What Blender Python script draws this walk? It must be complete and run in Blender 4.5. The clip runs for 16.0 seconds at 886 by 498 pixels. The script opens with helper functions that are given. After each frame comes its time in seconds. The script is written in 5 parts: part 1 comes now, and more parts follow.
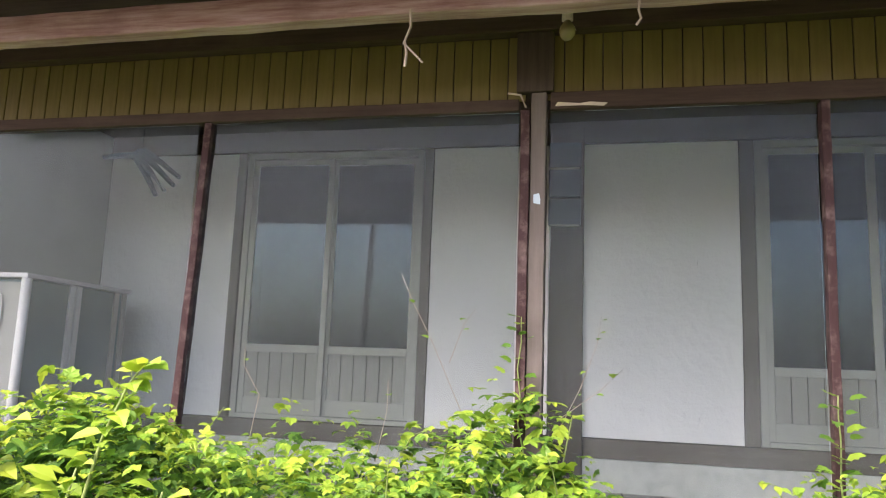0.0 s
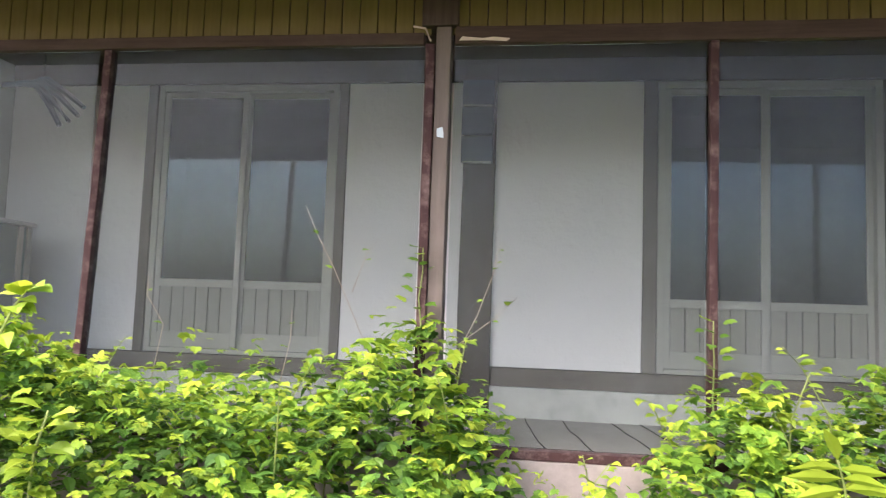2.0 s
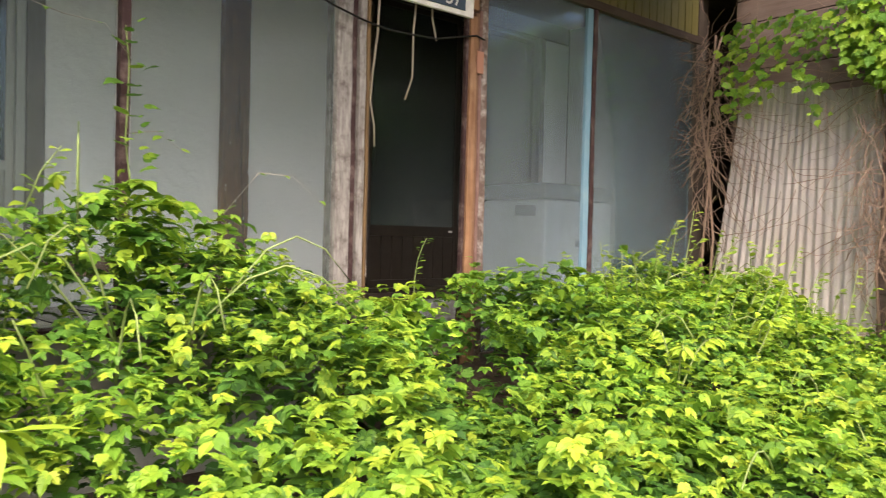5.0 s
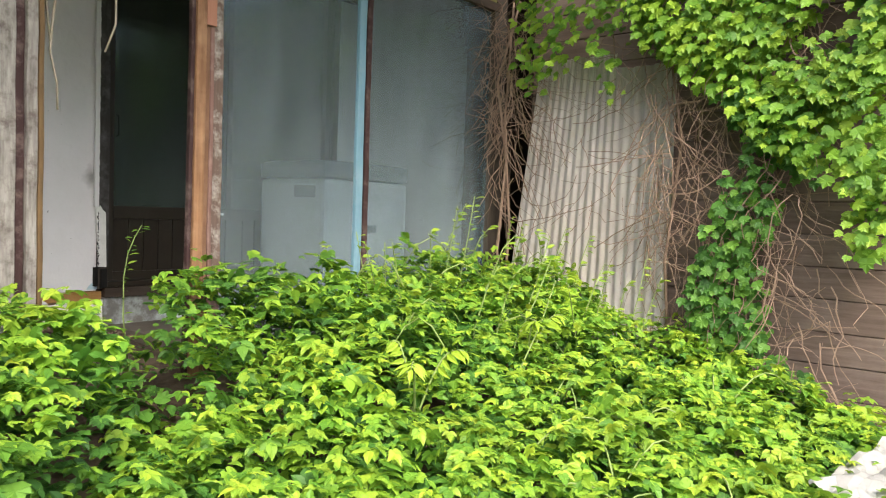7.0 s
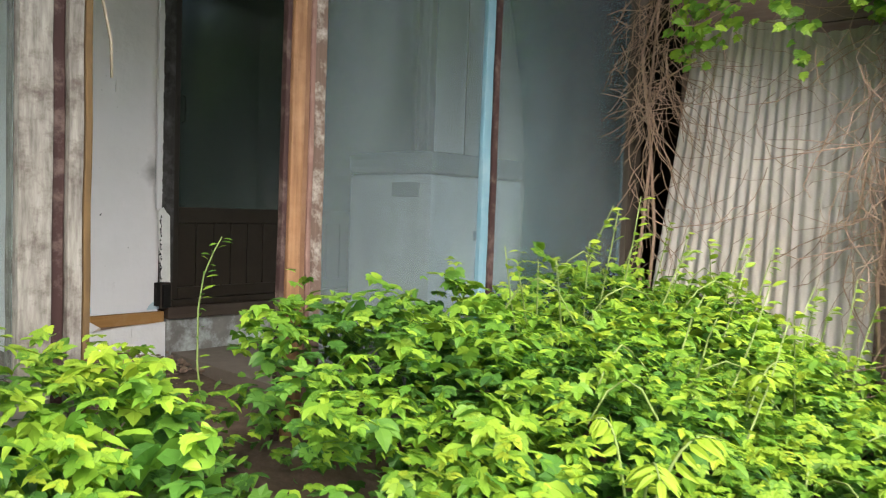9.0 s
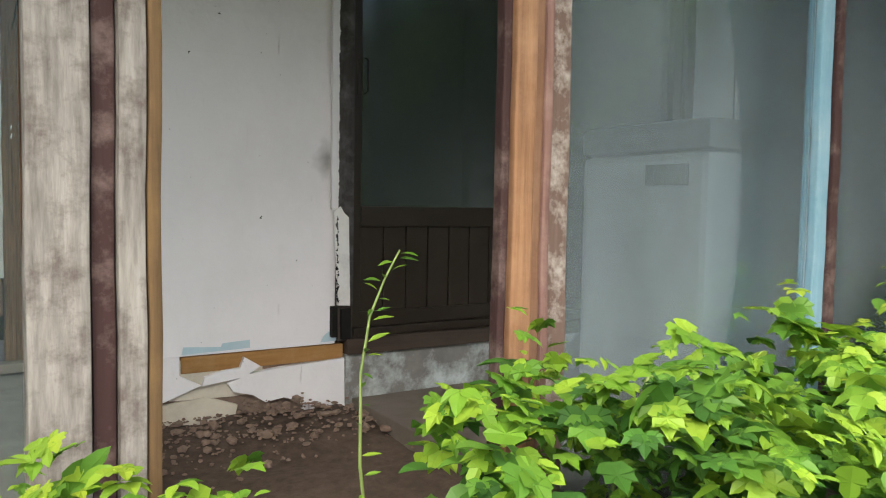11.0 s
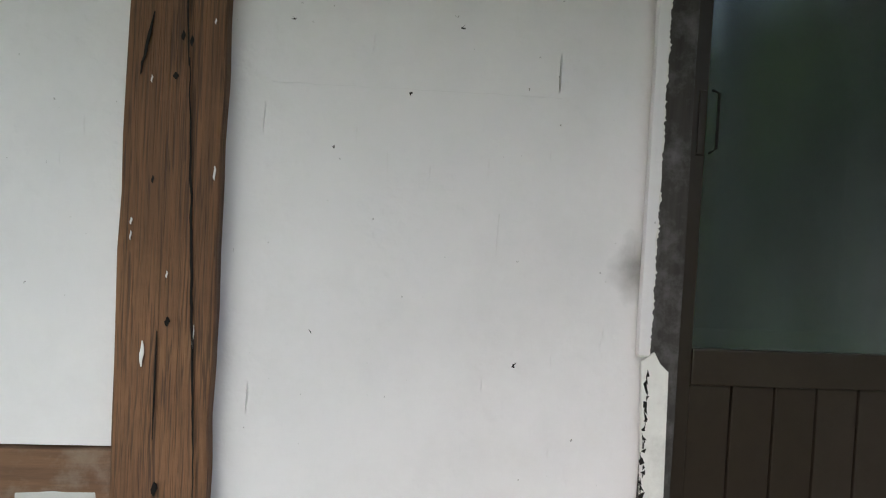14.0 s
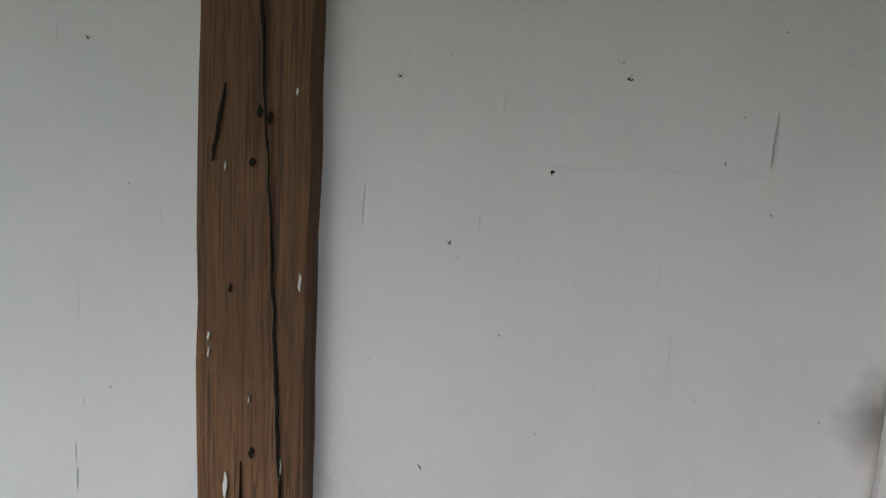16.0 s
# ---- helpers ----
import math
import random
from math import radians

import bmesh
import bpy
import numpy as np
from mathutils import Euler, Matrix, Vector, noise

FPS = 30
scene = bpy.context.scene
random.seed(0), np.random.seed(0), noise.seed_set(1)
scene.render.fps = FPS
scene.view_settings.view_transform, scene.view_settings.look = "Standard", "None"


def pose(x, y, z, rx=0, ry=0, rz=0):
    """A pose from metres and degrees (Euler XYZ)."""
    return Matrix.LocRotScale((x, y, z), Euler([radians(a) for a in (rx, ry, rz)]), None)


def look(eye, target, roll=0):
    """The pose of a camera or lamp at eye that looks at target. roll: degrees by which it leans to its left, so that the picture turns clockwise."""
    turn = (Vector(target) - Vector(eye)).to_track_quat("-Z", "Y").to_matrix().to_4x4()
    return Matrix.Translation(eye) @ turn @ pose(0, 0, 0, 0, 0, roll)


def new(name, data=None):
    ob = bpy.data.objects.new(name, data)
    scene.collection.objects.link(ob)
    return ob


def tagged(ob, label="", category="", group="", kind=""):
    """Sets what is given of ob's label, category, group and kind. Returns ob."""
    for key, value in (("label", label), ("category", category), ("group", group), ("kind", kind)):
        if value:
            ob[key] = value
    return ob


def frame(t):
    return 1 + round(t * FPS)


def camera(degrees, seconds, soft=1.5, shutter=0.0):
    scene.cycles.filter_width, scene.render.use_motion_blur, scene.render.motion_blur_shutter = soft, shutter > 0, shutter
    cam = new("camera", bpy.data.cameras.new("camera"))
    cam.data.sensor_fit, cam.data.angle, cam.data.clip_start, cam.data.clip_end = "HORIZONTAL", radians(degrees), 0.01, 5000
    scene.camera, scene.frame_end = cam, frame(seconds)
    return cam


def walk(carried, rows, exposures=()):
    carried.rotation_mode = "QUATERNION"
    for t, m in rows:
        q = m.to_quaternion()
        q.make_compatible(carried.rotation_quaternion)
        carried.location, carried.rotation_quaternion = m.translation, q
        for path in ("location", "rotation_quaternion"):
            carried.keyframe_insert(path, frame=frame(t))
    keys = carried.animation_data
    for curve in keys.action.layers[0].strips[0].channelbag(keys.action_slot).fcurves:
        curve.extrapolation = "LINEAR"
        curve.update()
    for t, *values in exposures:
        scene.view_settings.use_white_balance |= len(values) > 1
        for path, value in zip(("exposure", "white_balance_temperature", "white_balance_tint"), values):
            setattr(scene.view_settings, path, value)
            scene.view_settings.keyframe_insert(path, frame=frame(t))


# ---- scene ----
from mathutils.geometry import tessellate_polygon

cam = camera(61.4, 16.0, soft=1.1, shutter=0.2)
PATH = [
    (0, (-0.049, -0.021, 1.488), (-0.492, 1.905, 1.796), 2.2),
    (0.5, (-0.018, -0.012, 1.451), (-0.496, 1.91, 1.725), 2.3),
    (1, (0.011, -0.021, 1.439), (-0.468, 1.903, 1.695), 2.3),
    (1.5, (0.062, -0.049, 1.428), (-0.356, 1.893, 1.656), 2.2),
    (2, (0.153, -0.061, 1.422), (-0.128, 1.912, 1.587), 2.0),
    (2.5, (0.262, 0.0, 1.397), (0.192, 1.997, 1.47), 1.8),
    (3, (0.444, 0.171, 1.328), (0.644, 2.161, 1.312), 1.6),
    (3.5, (0.725, 0.295, 1.305), (1.185, 2.24, 1.226), 1.9),
    (4, (1.038, 0.33, 1.315), (1.776, 2.187, 1.216), 2.2),
    (4.5, (1.308, 0.275, 1.306), (2.306, 2.006, 1.218), 2.6),
    (5, (1.46, 0.318, 1.18), (2.75, 1.847, 1.142), 1.4),
    (7.3, (2.496, 0.376, 1.266), (4.043, 1.64, 1.167), 2.0),
    (7.5, (2.521, 0.414, 1.257), (4.061, 1.685, 1.15), 2.4),
    (8, (2.585, 0.763, 1.265), (4.123, 2.034, 1.131), 2.8),
    (8.5, (2.73, 1.107, 1.255), (4.235, 2.419, 1.133), 2.5),
    (9, (2.885, 1.417, 1.293), (4.348, 2.777, 1.186), 2.1),
    (9.5, (3.061, 1.806, 1.292), (4.456, 3.238, 1.222), 2.0),
    (9.7, (3.112, 1.999, 1.336), (4.483, 3.452, 1.243), 2.0),
    (11.8, (3.854, 2.78, 1.22), (4.658, 4.607, 1.103), 1.4),
    (12, (3.895, 2.933, 1.232), (4.652, 4.779, 1.095), 1.8),
    (12.5, (3.971, 3.209, 1.448), (4.571, 5.108, 1.262), 2.2),
    (13, (4.04, 3.422, 1.497), (4.489, 5.365, 1.345), 2.3),
    (13.5, (4.111, 3.605, 1.532), (4.459, 5.57, 1.39), 2.8),
    (14, (4.132, 3.667, 1.51), (4.364, 5.653, 1.454), 3.1),
    (14.5, (4.233, 3.916, 1.699), (4.37, 5.905, 1.544), 3.7),
    (15, (4.213, 4.033, 1.788), (4.231, 6.009, 1.483), 3.6),
    (15.5, (4.242, 4.035, 1.839), (4.119, 5.996, 1.467), 3.0),
    (16, (4.252, 4.106, 1.881), (3.956, 6.056, 1.55), 3.1),
]
walk(cam, [(t, look(eye, target, roll)) for t, eye, target, roll in PATH],
     [(0.0, 2.2, 6600, 30), (2.0, 2.15, 6650, 29), (3.5, 1.7, 6900, 22), (4.0, 1.55, 7000, 20), (5.0, 1.66, 7000, 19), (7.5, 1.66, 6500, 8), (9.5, 1.66, 6500, 8),
      (12.0, 1.6, 6500, 9), (12.5, 1.84, 6450, 8), (13.5, 2.1, 6350, 9), (14.5, 1.98, 6350, 9), (15.0, 1.95, 6350, 9), (15.5, 1.77, 6350, 13), (16.0, 1.64, 6350, 11)])


# ---- light ----
world = bpy.data.worlds.new("overcast_sky")
scene.world = world
world.use_nodes = True
wn = world.node_tree.nodes
sky = wn.new("ShaderNodeTexSky")
sky.sky_type, sky.sun_disc = "NISHITA", False
sky.sun_elevation, sky.sun_rotation = radians(51), radians(215)
sky.air_density, sky.dust_density = 1.0, 6.0
wn["Background"].inputs["Strength"].default_value = 0.15
world.node_tree.links.new(sky.outputs[0], wn["Background"].inputs["Color"])
sun = new("sun", bpy.data.lights.new("sun", "SUN"))
sun.data.energy, sun.data.angle, sun.data.color = 1.1, radians(60), (1.0, 0.97, 0.92)
sun.matrix_world = look((-7, -10, 15), (0, 0, 0))


# ---- materials ----
def mat(name, base, rough=0.8, metal=0.0, vary=None, grain=(1, 1, 1), scale=8.0, detail=6.0, amount=0.5,
        blotch=None, blotch_scale=1.5, blotch_amount=0.4, bump=0.3, bump_scale=None, spec=0.4):
    """A painted or natural surface: fine grain, larger stains and relief."""
    m = bpy.data.materials.new(name)
    m.use_nodes = True
    n, li = m.node_tree.nodes, m.node_tree.links
    b = n["Principled BSDF"]
    b.inputs["Metallic"].default_value = metal
    b.inputs["Specular IOR Level"].default_value = spec
    co, mp = n.new("ShaderNodeTexCoord"), n.new("ShaderNodeMapping")
    mp.inputs["Scale"].default_value = grain
    li.new(co.outputs["Object"], mp.inputs["Vector"])
    inf = n.new("ShaderNodeObjectInfo")
    shift = n.new("ShaderNodeVectorMath")
    shift.operation = "SCALE"
    shift.inputs[0].default_value = (13, 7, 19)
    li.new(inf.outputs["Random"], shift.inputs["Scale"])
    li.new(shift.outputs[0], mp.inputs["Location"])
    tex = n.new("ShaderNodeTexNoise")
    tex.inputs["Scale"].default_value, tex.inputs["Detail"].default_value = scale, detail
    tex.inputs["Roughness"].default_value = 0.65
    li.new(mp.outputs[0], tex.inputs["Vector"])
    ramp = n.new("ShaderNodeMapRange")
    ramp.inputs["From Min"].default_value, ramp.inputs["From Max"].default_value = 0.3, 0.7
    ramp.inputs["To Max"].default_value = amount
    li.new(tex.outputs[0], ramp.inputs["Value"])
    mix = n.new("ShaderNodeMix")
    mix.data_type = "RGBA"
    mix.inputs["A"].default_value = (*base, 1)
    mix.inputs["B"].default_value = (*(vary or [c * 0.6 for c in base]), 1)
    li.new(ramp.outputs[0], mix.inputs["Factor"])
    out = mix.outputs["Result"]
    if blotch:
        t2 = n.new("ShaderNodeTexNoise")
        t2.inputs["Scale"].default_value, t2.inputs["Detail"].default_value = blotch_scale, 8
        t2.inputs["Roughness"].default_value = 0.7
        sh2 = n.new("ShaderNodeVectorMath")
        li.new(co.outputs["Object"], sh2.inputs[0])
        li.new(shift.outputs[0], sh2.inputs[1])
        li.new(sh2.outputs[0], t2.inputs["Vector"])
        r2 = n.new("ShaderNodeMapRange")
        r2.inputs["From Min"].default_value, r2.inputs["From Max"].default_value = 0.48, 0.68
        r2.inputs["To Max"].default_value = blotch_amount
        li.new(t2.outputs[0], r2.inputs["Value"])
        m2 = n.new("ShaderNodeMix")
        m2.data_type = "RGBA"
        m2.inputs["B"].default_value = (*blotch, 1)
        li.new(out, m2.inputs["A"])
        li.new(r2.outputs[0], m2.inputs["Factor"])
        out = m2.outputs["Result"]
    li.new(out, b.inputs["Base Color"])
    rr = n.new("ShaderNodeMapRange")
    rr.inputs["To Min"].default_value, rr.inputs["To Max"].default_value = max(0.02, rough - 0.12), min(1, rough + 0.12)
    li.new(tex.outputs[0], rr.inputs["Value"])
    li.new(rr.outputs[0], b.inputs["Roughness"])
    bp = n.new("ShaderNodeBump")
    bp.inputs["Strength"].default_value, bp.inputs["Distance"].default_value = bump, 0.004
    if bump_scale:
        t3 = n.new("ShaderNodeTexNoise")
        t3.inputs["Scale"].default_value, t3.inputs["Detail"].default_value = bump_scale, 6
        li.new(mp.outputs[0], t3.inputs["Vector"])
        li.new(t3.outputs[0], bp.inputs["Height"])
    else:
        li.new(tex.outputs[0], bp.inputs["Height"])
    li.new(bp.outputs[0], b.inputs["Normal"])
    return m


def glass(name, tint, haze, haze_amount, rough=0.03, streak=(1, 1, 0.2), ior=1.5, shine=(1, 1, 1)):
    """A dusty pane: mostly clear, some dust, a mirror gloss by Fresnel. shine tints the gloss with a painted sky
    colour.
    """
    m = bpy.data.materials.new(name)
    m.use_nodes = True
    n, li = m.node_tree.nodes, m.node_tree.links
    n.remove(n["Principled BSDF"])
    clear, dust_haze, gloss = n.new("ShaderNodeBsdfTransparent"), n.new("ShaderNodeBsdfDiffuse"), n.new("ShaderNodeBsdfGlossy")
    clear.inputs["Color"].default_value = (*tint, 1)
    dust_haze.inputs["Color"].default_value = (*haze, 1)
    gloss.inputs["Roughness"].default_value = rough
    gloss.inputs["Color"].default_value = (*shine, 1)
    co, mp, tex = n.new("ShaderNodeTexCoord"), n.new("ShaderNodeMapping"), n.new("ShaderNodeTexNoise")
    mp.inputs["Scale"].default_value = streak
    tex.inputs["Scale"].default_value, tex.inputs["Detail"].default_value = 5, 7
    li.new(co.outputs["Object"], mp.inputs["Vector"])
    li.new(mp.outputs[0], tex.inputs["Vector"])
    r = n.new("ShaderNodeMapRange")
    r.inputs["From Min"].default_value, r.inputs["From Max"].default_value = 0.3, 0.75
    r.inputs["To Min"].default_value, r.inputs["To Max"].default_value = haze_amount * 0.6, haze_amount * 1.5
    li.new(tex.outputs[0], r.inputs["Value"])
    a, c, fr = n.new("ShaderNodeMixShader"), n.new("ShaderNodeMixShader"), n.new("ShaderNodeFresnel")
    fr.inputs["IOR"].default_value = ior
    li.new(r.outputs[0], a.inputs[0])
    li.new(clear.outputs[0], a.inputs[1])
    li.new(dust_haze.outputs[0], a.inputs[2])
    li.new(fr.outputs[0], c.inputs[0])
    li.new(a.outputs[0], c.inputs[1])
    li.new(gloss.outputs[0], c.inputs[2])
    li.new(c.outputs[0], n["Material Output"].inputs["Surface"])
    return m


def leaf_mat(name, base, vary, dark):
    m = bpy.data.materials.new(name)
    m.use_nodes = True
    n, li = m.node_tree.nodes, m.node_tree.links
    b = n["Principled BSDF"]
    geo, ramp = n.new("ShaderNodeNewGeometry"), n.new("ShaderNodeValToRGB")
    ramp.color_ramp.elements[0].color, ramp.color_ramp.elements[1].color = (*dark, 1), (*vary, 1)
    mid = ramp.color_ramp.elements.new(0.5)
    mid.color = (*base, 1)
    li.new(geo.outputs["Random Per Island"], ramp.inputs[0])
    co, tex, mul = n.new("ShaderNodeTexCoord"), n.new("ShaderNodeTexNoise"), n.new("ShaderNodeMix")
    tex.inputs["Scale"].default_value, tex.inputs["Detail"].default_value = 2.2, 5
    li.new(co.outputs["Object"], tex.inputs["Vector"])
    mul.data_type, mul.blend_type = "RGBA", "OVERLAY"
    mul.inputs["Factor"].default_value = 0.5
    li.new(ramp.outputs[0], mul.inputs["A"])
    li.new(tex.outputs[0], mul.inputs["B"])
    li.new(mul.outputs["Result"], b.inputs["Base Color"])
    b.inputs["Roughness"].default_value = 0.5
    b.inputs["Specular IOR Level"].default_value = 0.35
    trans, mx = n.new("ShaderNodeBsdfTranslucent"), n.new("ShaderNodeMixShader")
    mx.inputs[0].default_value = 0.35
    li.new(mul.outputs["Result"], trans.inputs["Color"])
    li.new(b.outputs[0], mx.inputs[1])
    li.new(trans.outputs[0], mx.inputs[2])
    li.new(mx.outputs[0], n["Material Output"].inputs["Surface"])
    return m


def old_plaster(stain=None):
    """White plaster; stain: a smoky mark, in the panel's own x and z."""
    m = mat("old_white_plaster", (0.785, 0.765, 0.775), 0.88, scale=3, amount=0.25, vary=(0.65, 0.64, 0.64), blotch=(0.57, 0.56, 0.55), blotch_scale=1.3, blotch_amount=0.28, bump=0.0)
    n, li = m.node_tree.nodes, m.node_tree.links
    b = n["Principled BSDF"]
    co = n.new("ShaderNodeTexCoord")

    def field(scale, stretch, lo, hi, detail=3):
        mp, t, r = n.new("ShaderNodeMapping"), n.new("ShaderNodeTexNoise"), n.new("ShaderNodeMapRange")
        mp.inputs["Scale"].default_value = stretch
        t.inputs["Scale"].default_value, t.inputs["Detail"].default_value = scale, detail
        r.inputs["From Min"].default_value, r.inputs["From Max"].default_value = lo, hi
        li.new(co.outputs["Object"], mp.inputs["Vector"])
        li.new(mp.outputs[0], t.inputs["Vector"])
        li.new(t.outputs[0], r.inputs["Value"])
        return r.outputs[0], t.outputs[0]

    specks, _ = field(75, (1, 1, 0.7), 0.76, 0.82, 2)
    hairs, _ = field(30, (2.2, 2.2, 0.16), 0.74, 0.8, 2)
    _, lumps = field(22, (1, 1, 1), 0, 1, 8)
    _, wide = field(3.2, (1, 1, 0.8), 0, 1, 4)
    add = n.new("ShaderNodeMath")
    add.operation = "MAXIMUM"
    weak = n.new("ShaderNodeMath")
    weak.operation = "MULTIPLY"
    weak.inputs[1].default_value = 0.12
    li.new(hairs, weak.inputs[0])
    li.new(specks, add.inputs[0])
    li.new(weak.outputs[0], add.inputs[1])
    mix = n.new("ShaderNodeMix")
    mix.data_type = "RGBA"
    mix.inputs["B"].default_value = (0.16, 0.15, 0.13, 1)
    li.new(b.inputs["Base Color"].links[0].from_socket, mix.inputs["A"])
    li.new(add.outputs[0], mix.inputs["Factor"])
    li.new(mix.outputs["Result"], b.inputs["Base Color"])
    if stain:
        off, ln, rg, nz, ad, mx = (n.new("ShaderNode" + k) for k in ("Mapping", "VectorMath", "MapRange", "TexNoise", "Math", "Mix"))
        off.inputs["Location"].default_value = (-stain[0] * 12, 0, -stain[1] * 9)
        off.inputs["Scale"].default_value = (12, 0, 9)
        ln.operation, ad.operation, mx.data_type = "LENGTH", "ADD", "RGBA"
        nz.inputs["Scale"].default_value, nz.inputs["Detail"].default_value = 16, 5
        li.new(co.outputs["Object"], off.inputs["Vector"])
        li.new(off.outputs[0], ln.inputs[0])
        li.new(co.outputs["Object"], nz.inputs["Vector"])
        li.new(ln.outputs["Value"], ad.inputs[0])
        li.new(nz.outputs[0], ad.inputs[1])
        rg.inputs["From Min"].default_value, rg.inputs["From Max"].default_value = 0.45, 1.3
        rg.inputs["To Min"].default_value, rg.inputs["To Max"].default_value = 0.75, 0.0
        li.new(ad.outputs[0], rg.inputs["Value"])
        mx.inputs["B"].default_value = (0.2, 0.19, 0.18, 1)
        li.new(mix.outputs["Result"], mx.inputs["A"])
        li.new(rg.outputs[0], mx.inputs["Factor"])
        li.new(mx.outputs["Result"], b.inputs["Base Color"])
    h = n.new("ShaderNodeMath")
    h.operation = "MULTIPLY_ADD"
    h.inputs[1].default_value = 3.0
    li.new(wide, h.inputs[0])
    li.new(lumps, h.inputs[2])
    h2 = n.new("ShaderNodeMath")
    h2.operation = "SUBTRACT"
    li.new(h.outputs[0], h2.inputs[0])
    li.new(hairs, h2.inputs[1])
    bp = n.new("ShaderNodeBump")
    bp.inputs["Strength"].default_value, bp.inputs["Distance"].default_value = 1.0, 0.006
    li.new(h2.outputs[0], bp.inputs["Height"])
    li.new(bp.outputs[0], b.inputs["Normal"])
    return m


def ridged_timber():
    m = mat("ridged_brown_post_timber", (0.18, 0.088, 0.042), 0.8, grain=(14, 14, 0.5), scale=4, amount=0.6, vary=(0.07, 0.042, 0.028), blotch=(0.27, 0.14, 0.07), blotch_scale=1.6, blotch_amount=0.6, bump=0.4)
    n, li = m.node_tree.nodes, m.node_tree.links
    b = n["Principled BSDF"]
    co, mp, w = n.new("ShaderNodeTexCoord"), n.new("ShaderNodeMapping"), n.new("ShaderNodeTexNoise")
    mp.inputs["Scale"].default_value = (120, 120, 3.2)
    w.inputs["Scale"].default_value, w.inputs["Detail"].default_value = 1.6, 3
    w.inputs["Roughness"].default_value, w.inputs["Distortion"].default_value = 0.45, 0.7
    li.new(co.outputs["Object"], mp.inputs["Vector"])
    li.new(mp.outputs[0], w.inputs["Vector"])
    mix, r = n.new("ShaderNodeMix"), n.new("ShaderNodeMapRange")
    mix.data_type = "RGBA"
    mix.inputs["B"].default_value = (0.045, 0.026, 0.018, 1)
    r.inputs["From Min"].default_value, r.inputs["From Max"].default_value, r.inputs["To Max"].default_value = 0.5, 0.66, 0.75
    li.new(w.outputs[0], r.inputs["Value"])
    li.new(b.inputs["Base Color"].links[0].from_socket, mix.inputs["A"])
    li.new(r.outputs[0], mix.inputs["Factor"])
    li.new(mix.outputs["Result"], b.inputs["Base Color"])
    bp = n.new("ShaderNodeBump")
    bp.invert = True
    bp.inputs["Strength"].default_value, bp.inputs["Distance"].default_value = 0.9, 0.004
    li.new(w.outputs[0], bp.inputs["Height"])
    li.new(b.inputs["Normal"].links[0].from_socket, bp.inputs["Normal"])
    li.new(bp.outputs[0], b.inputs["Normal"])
    return m


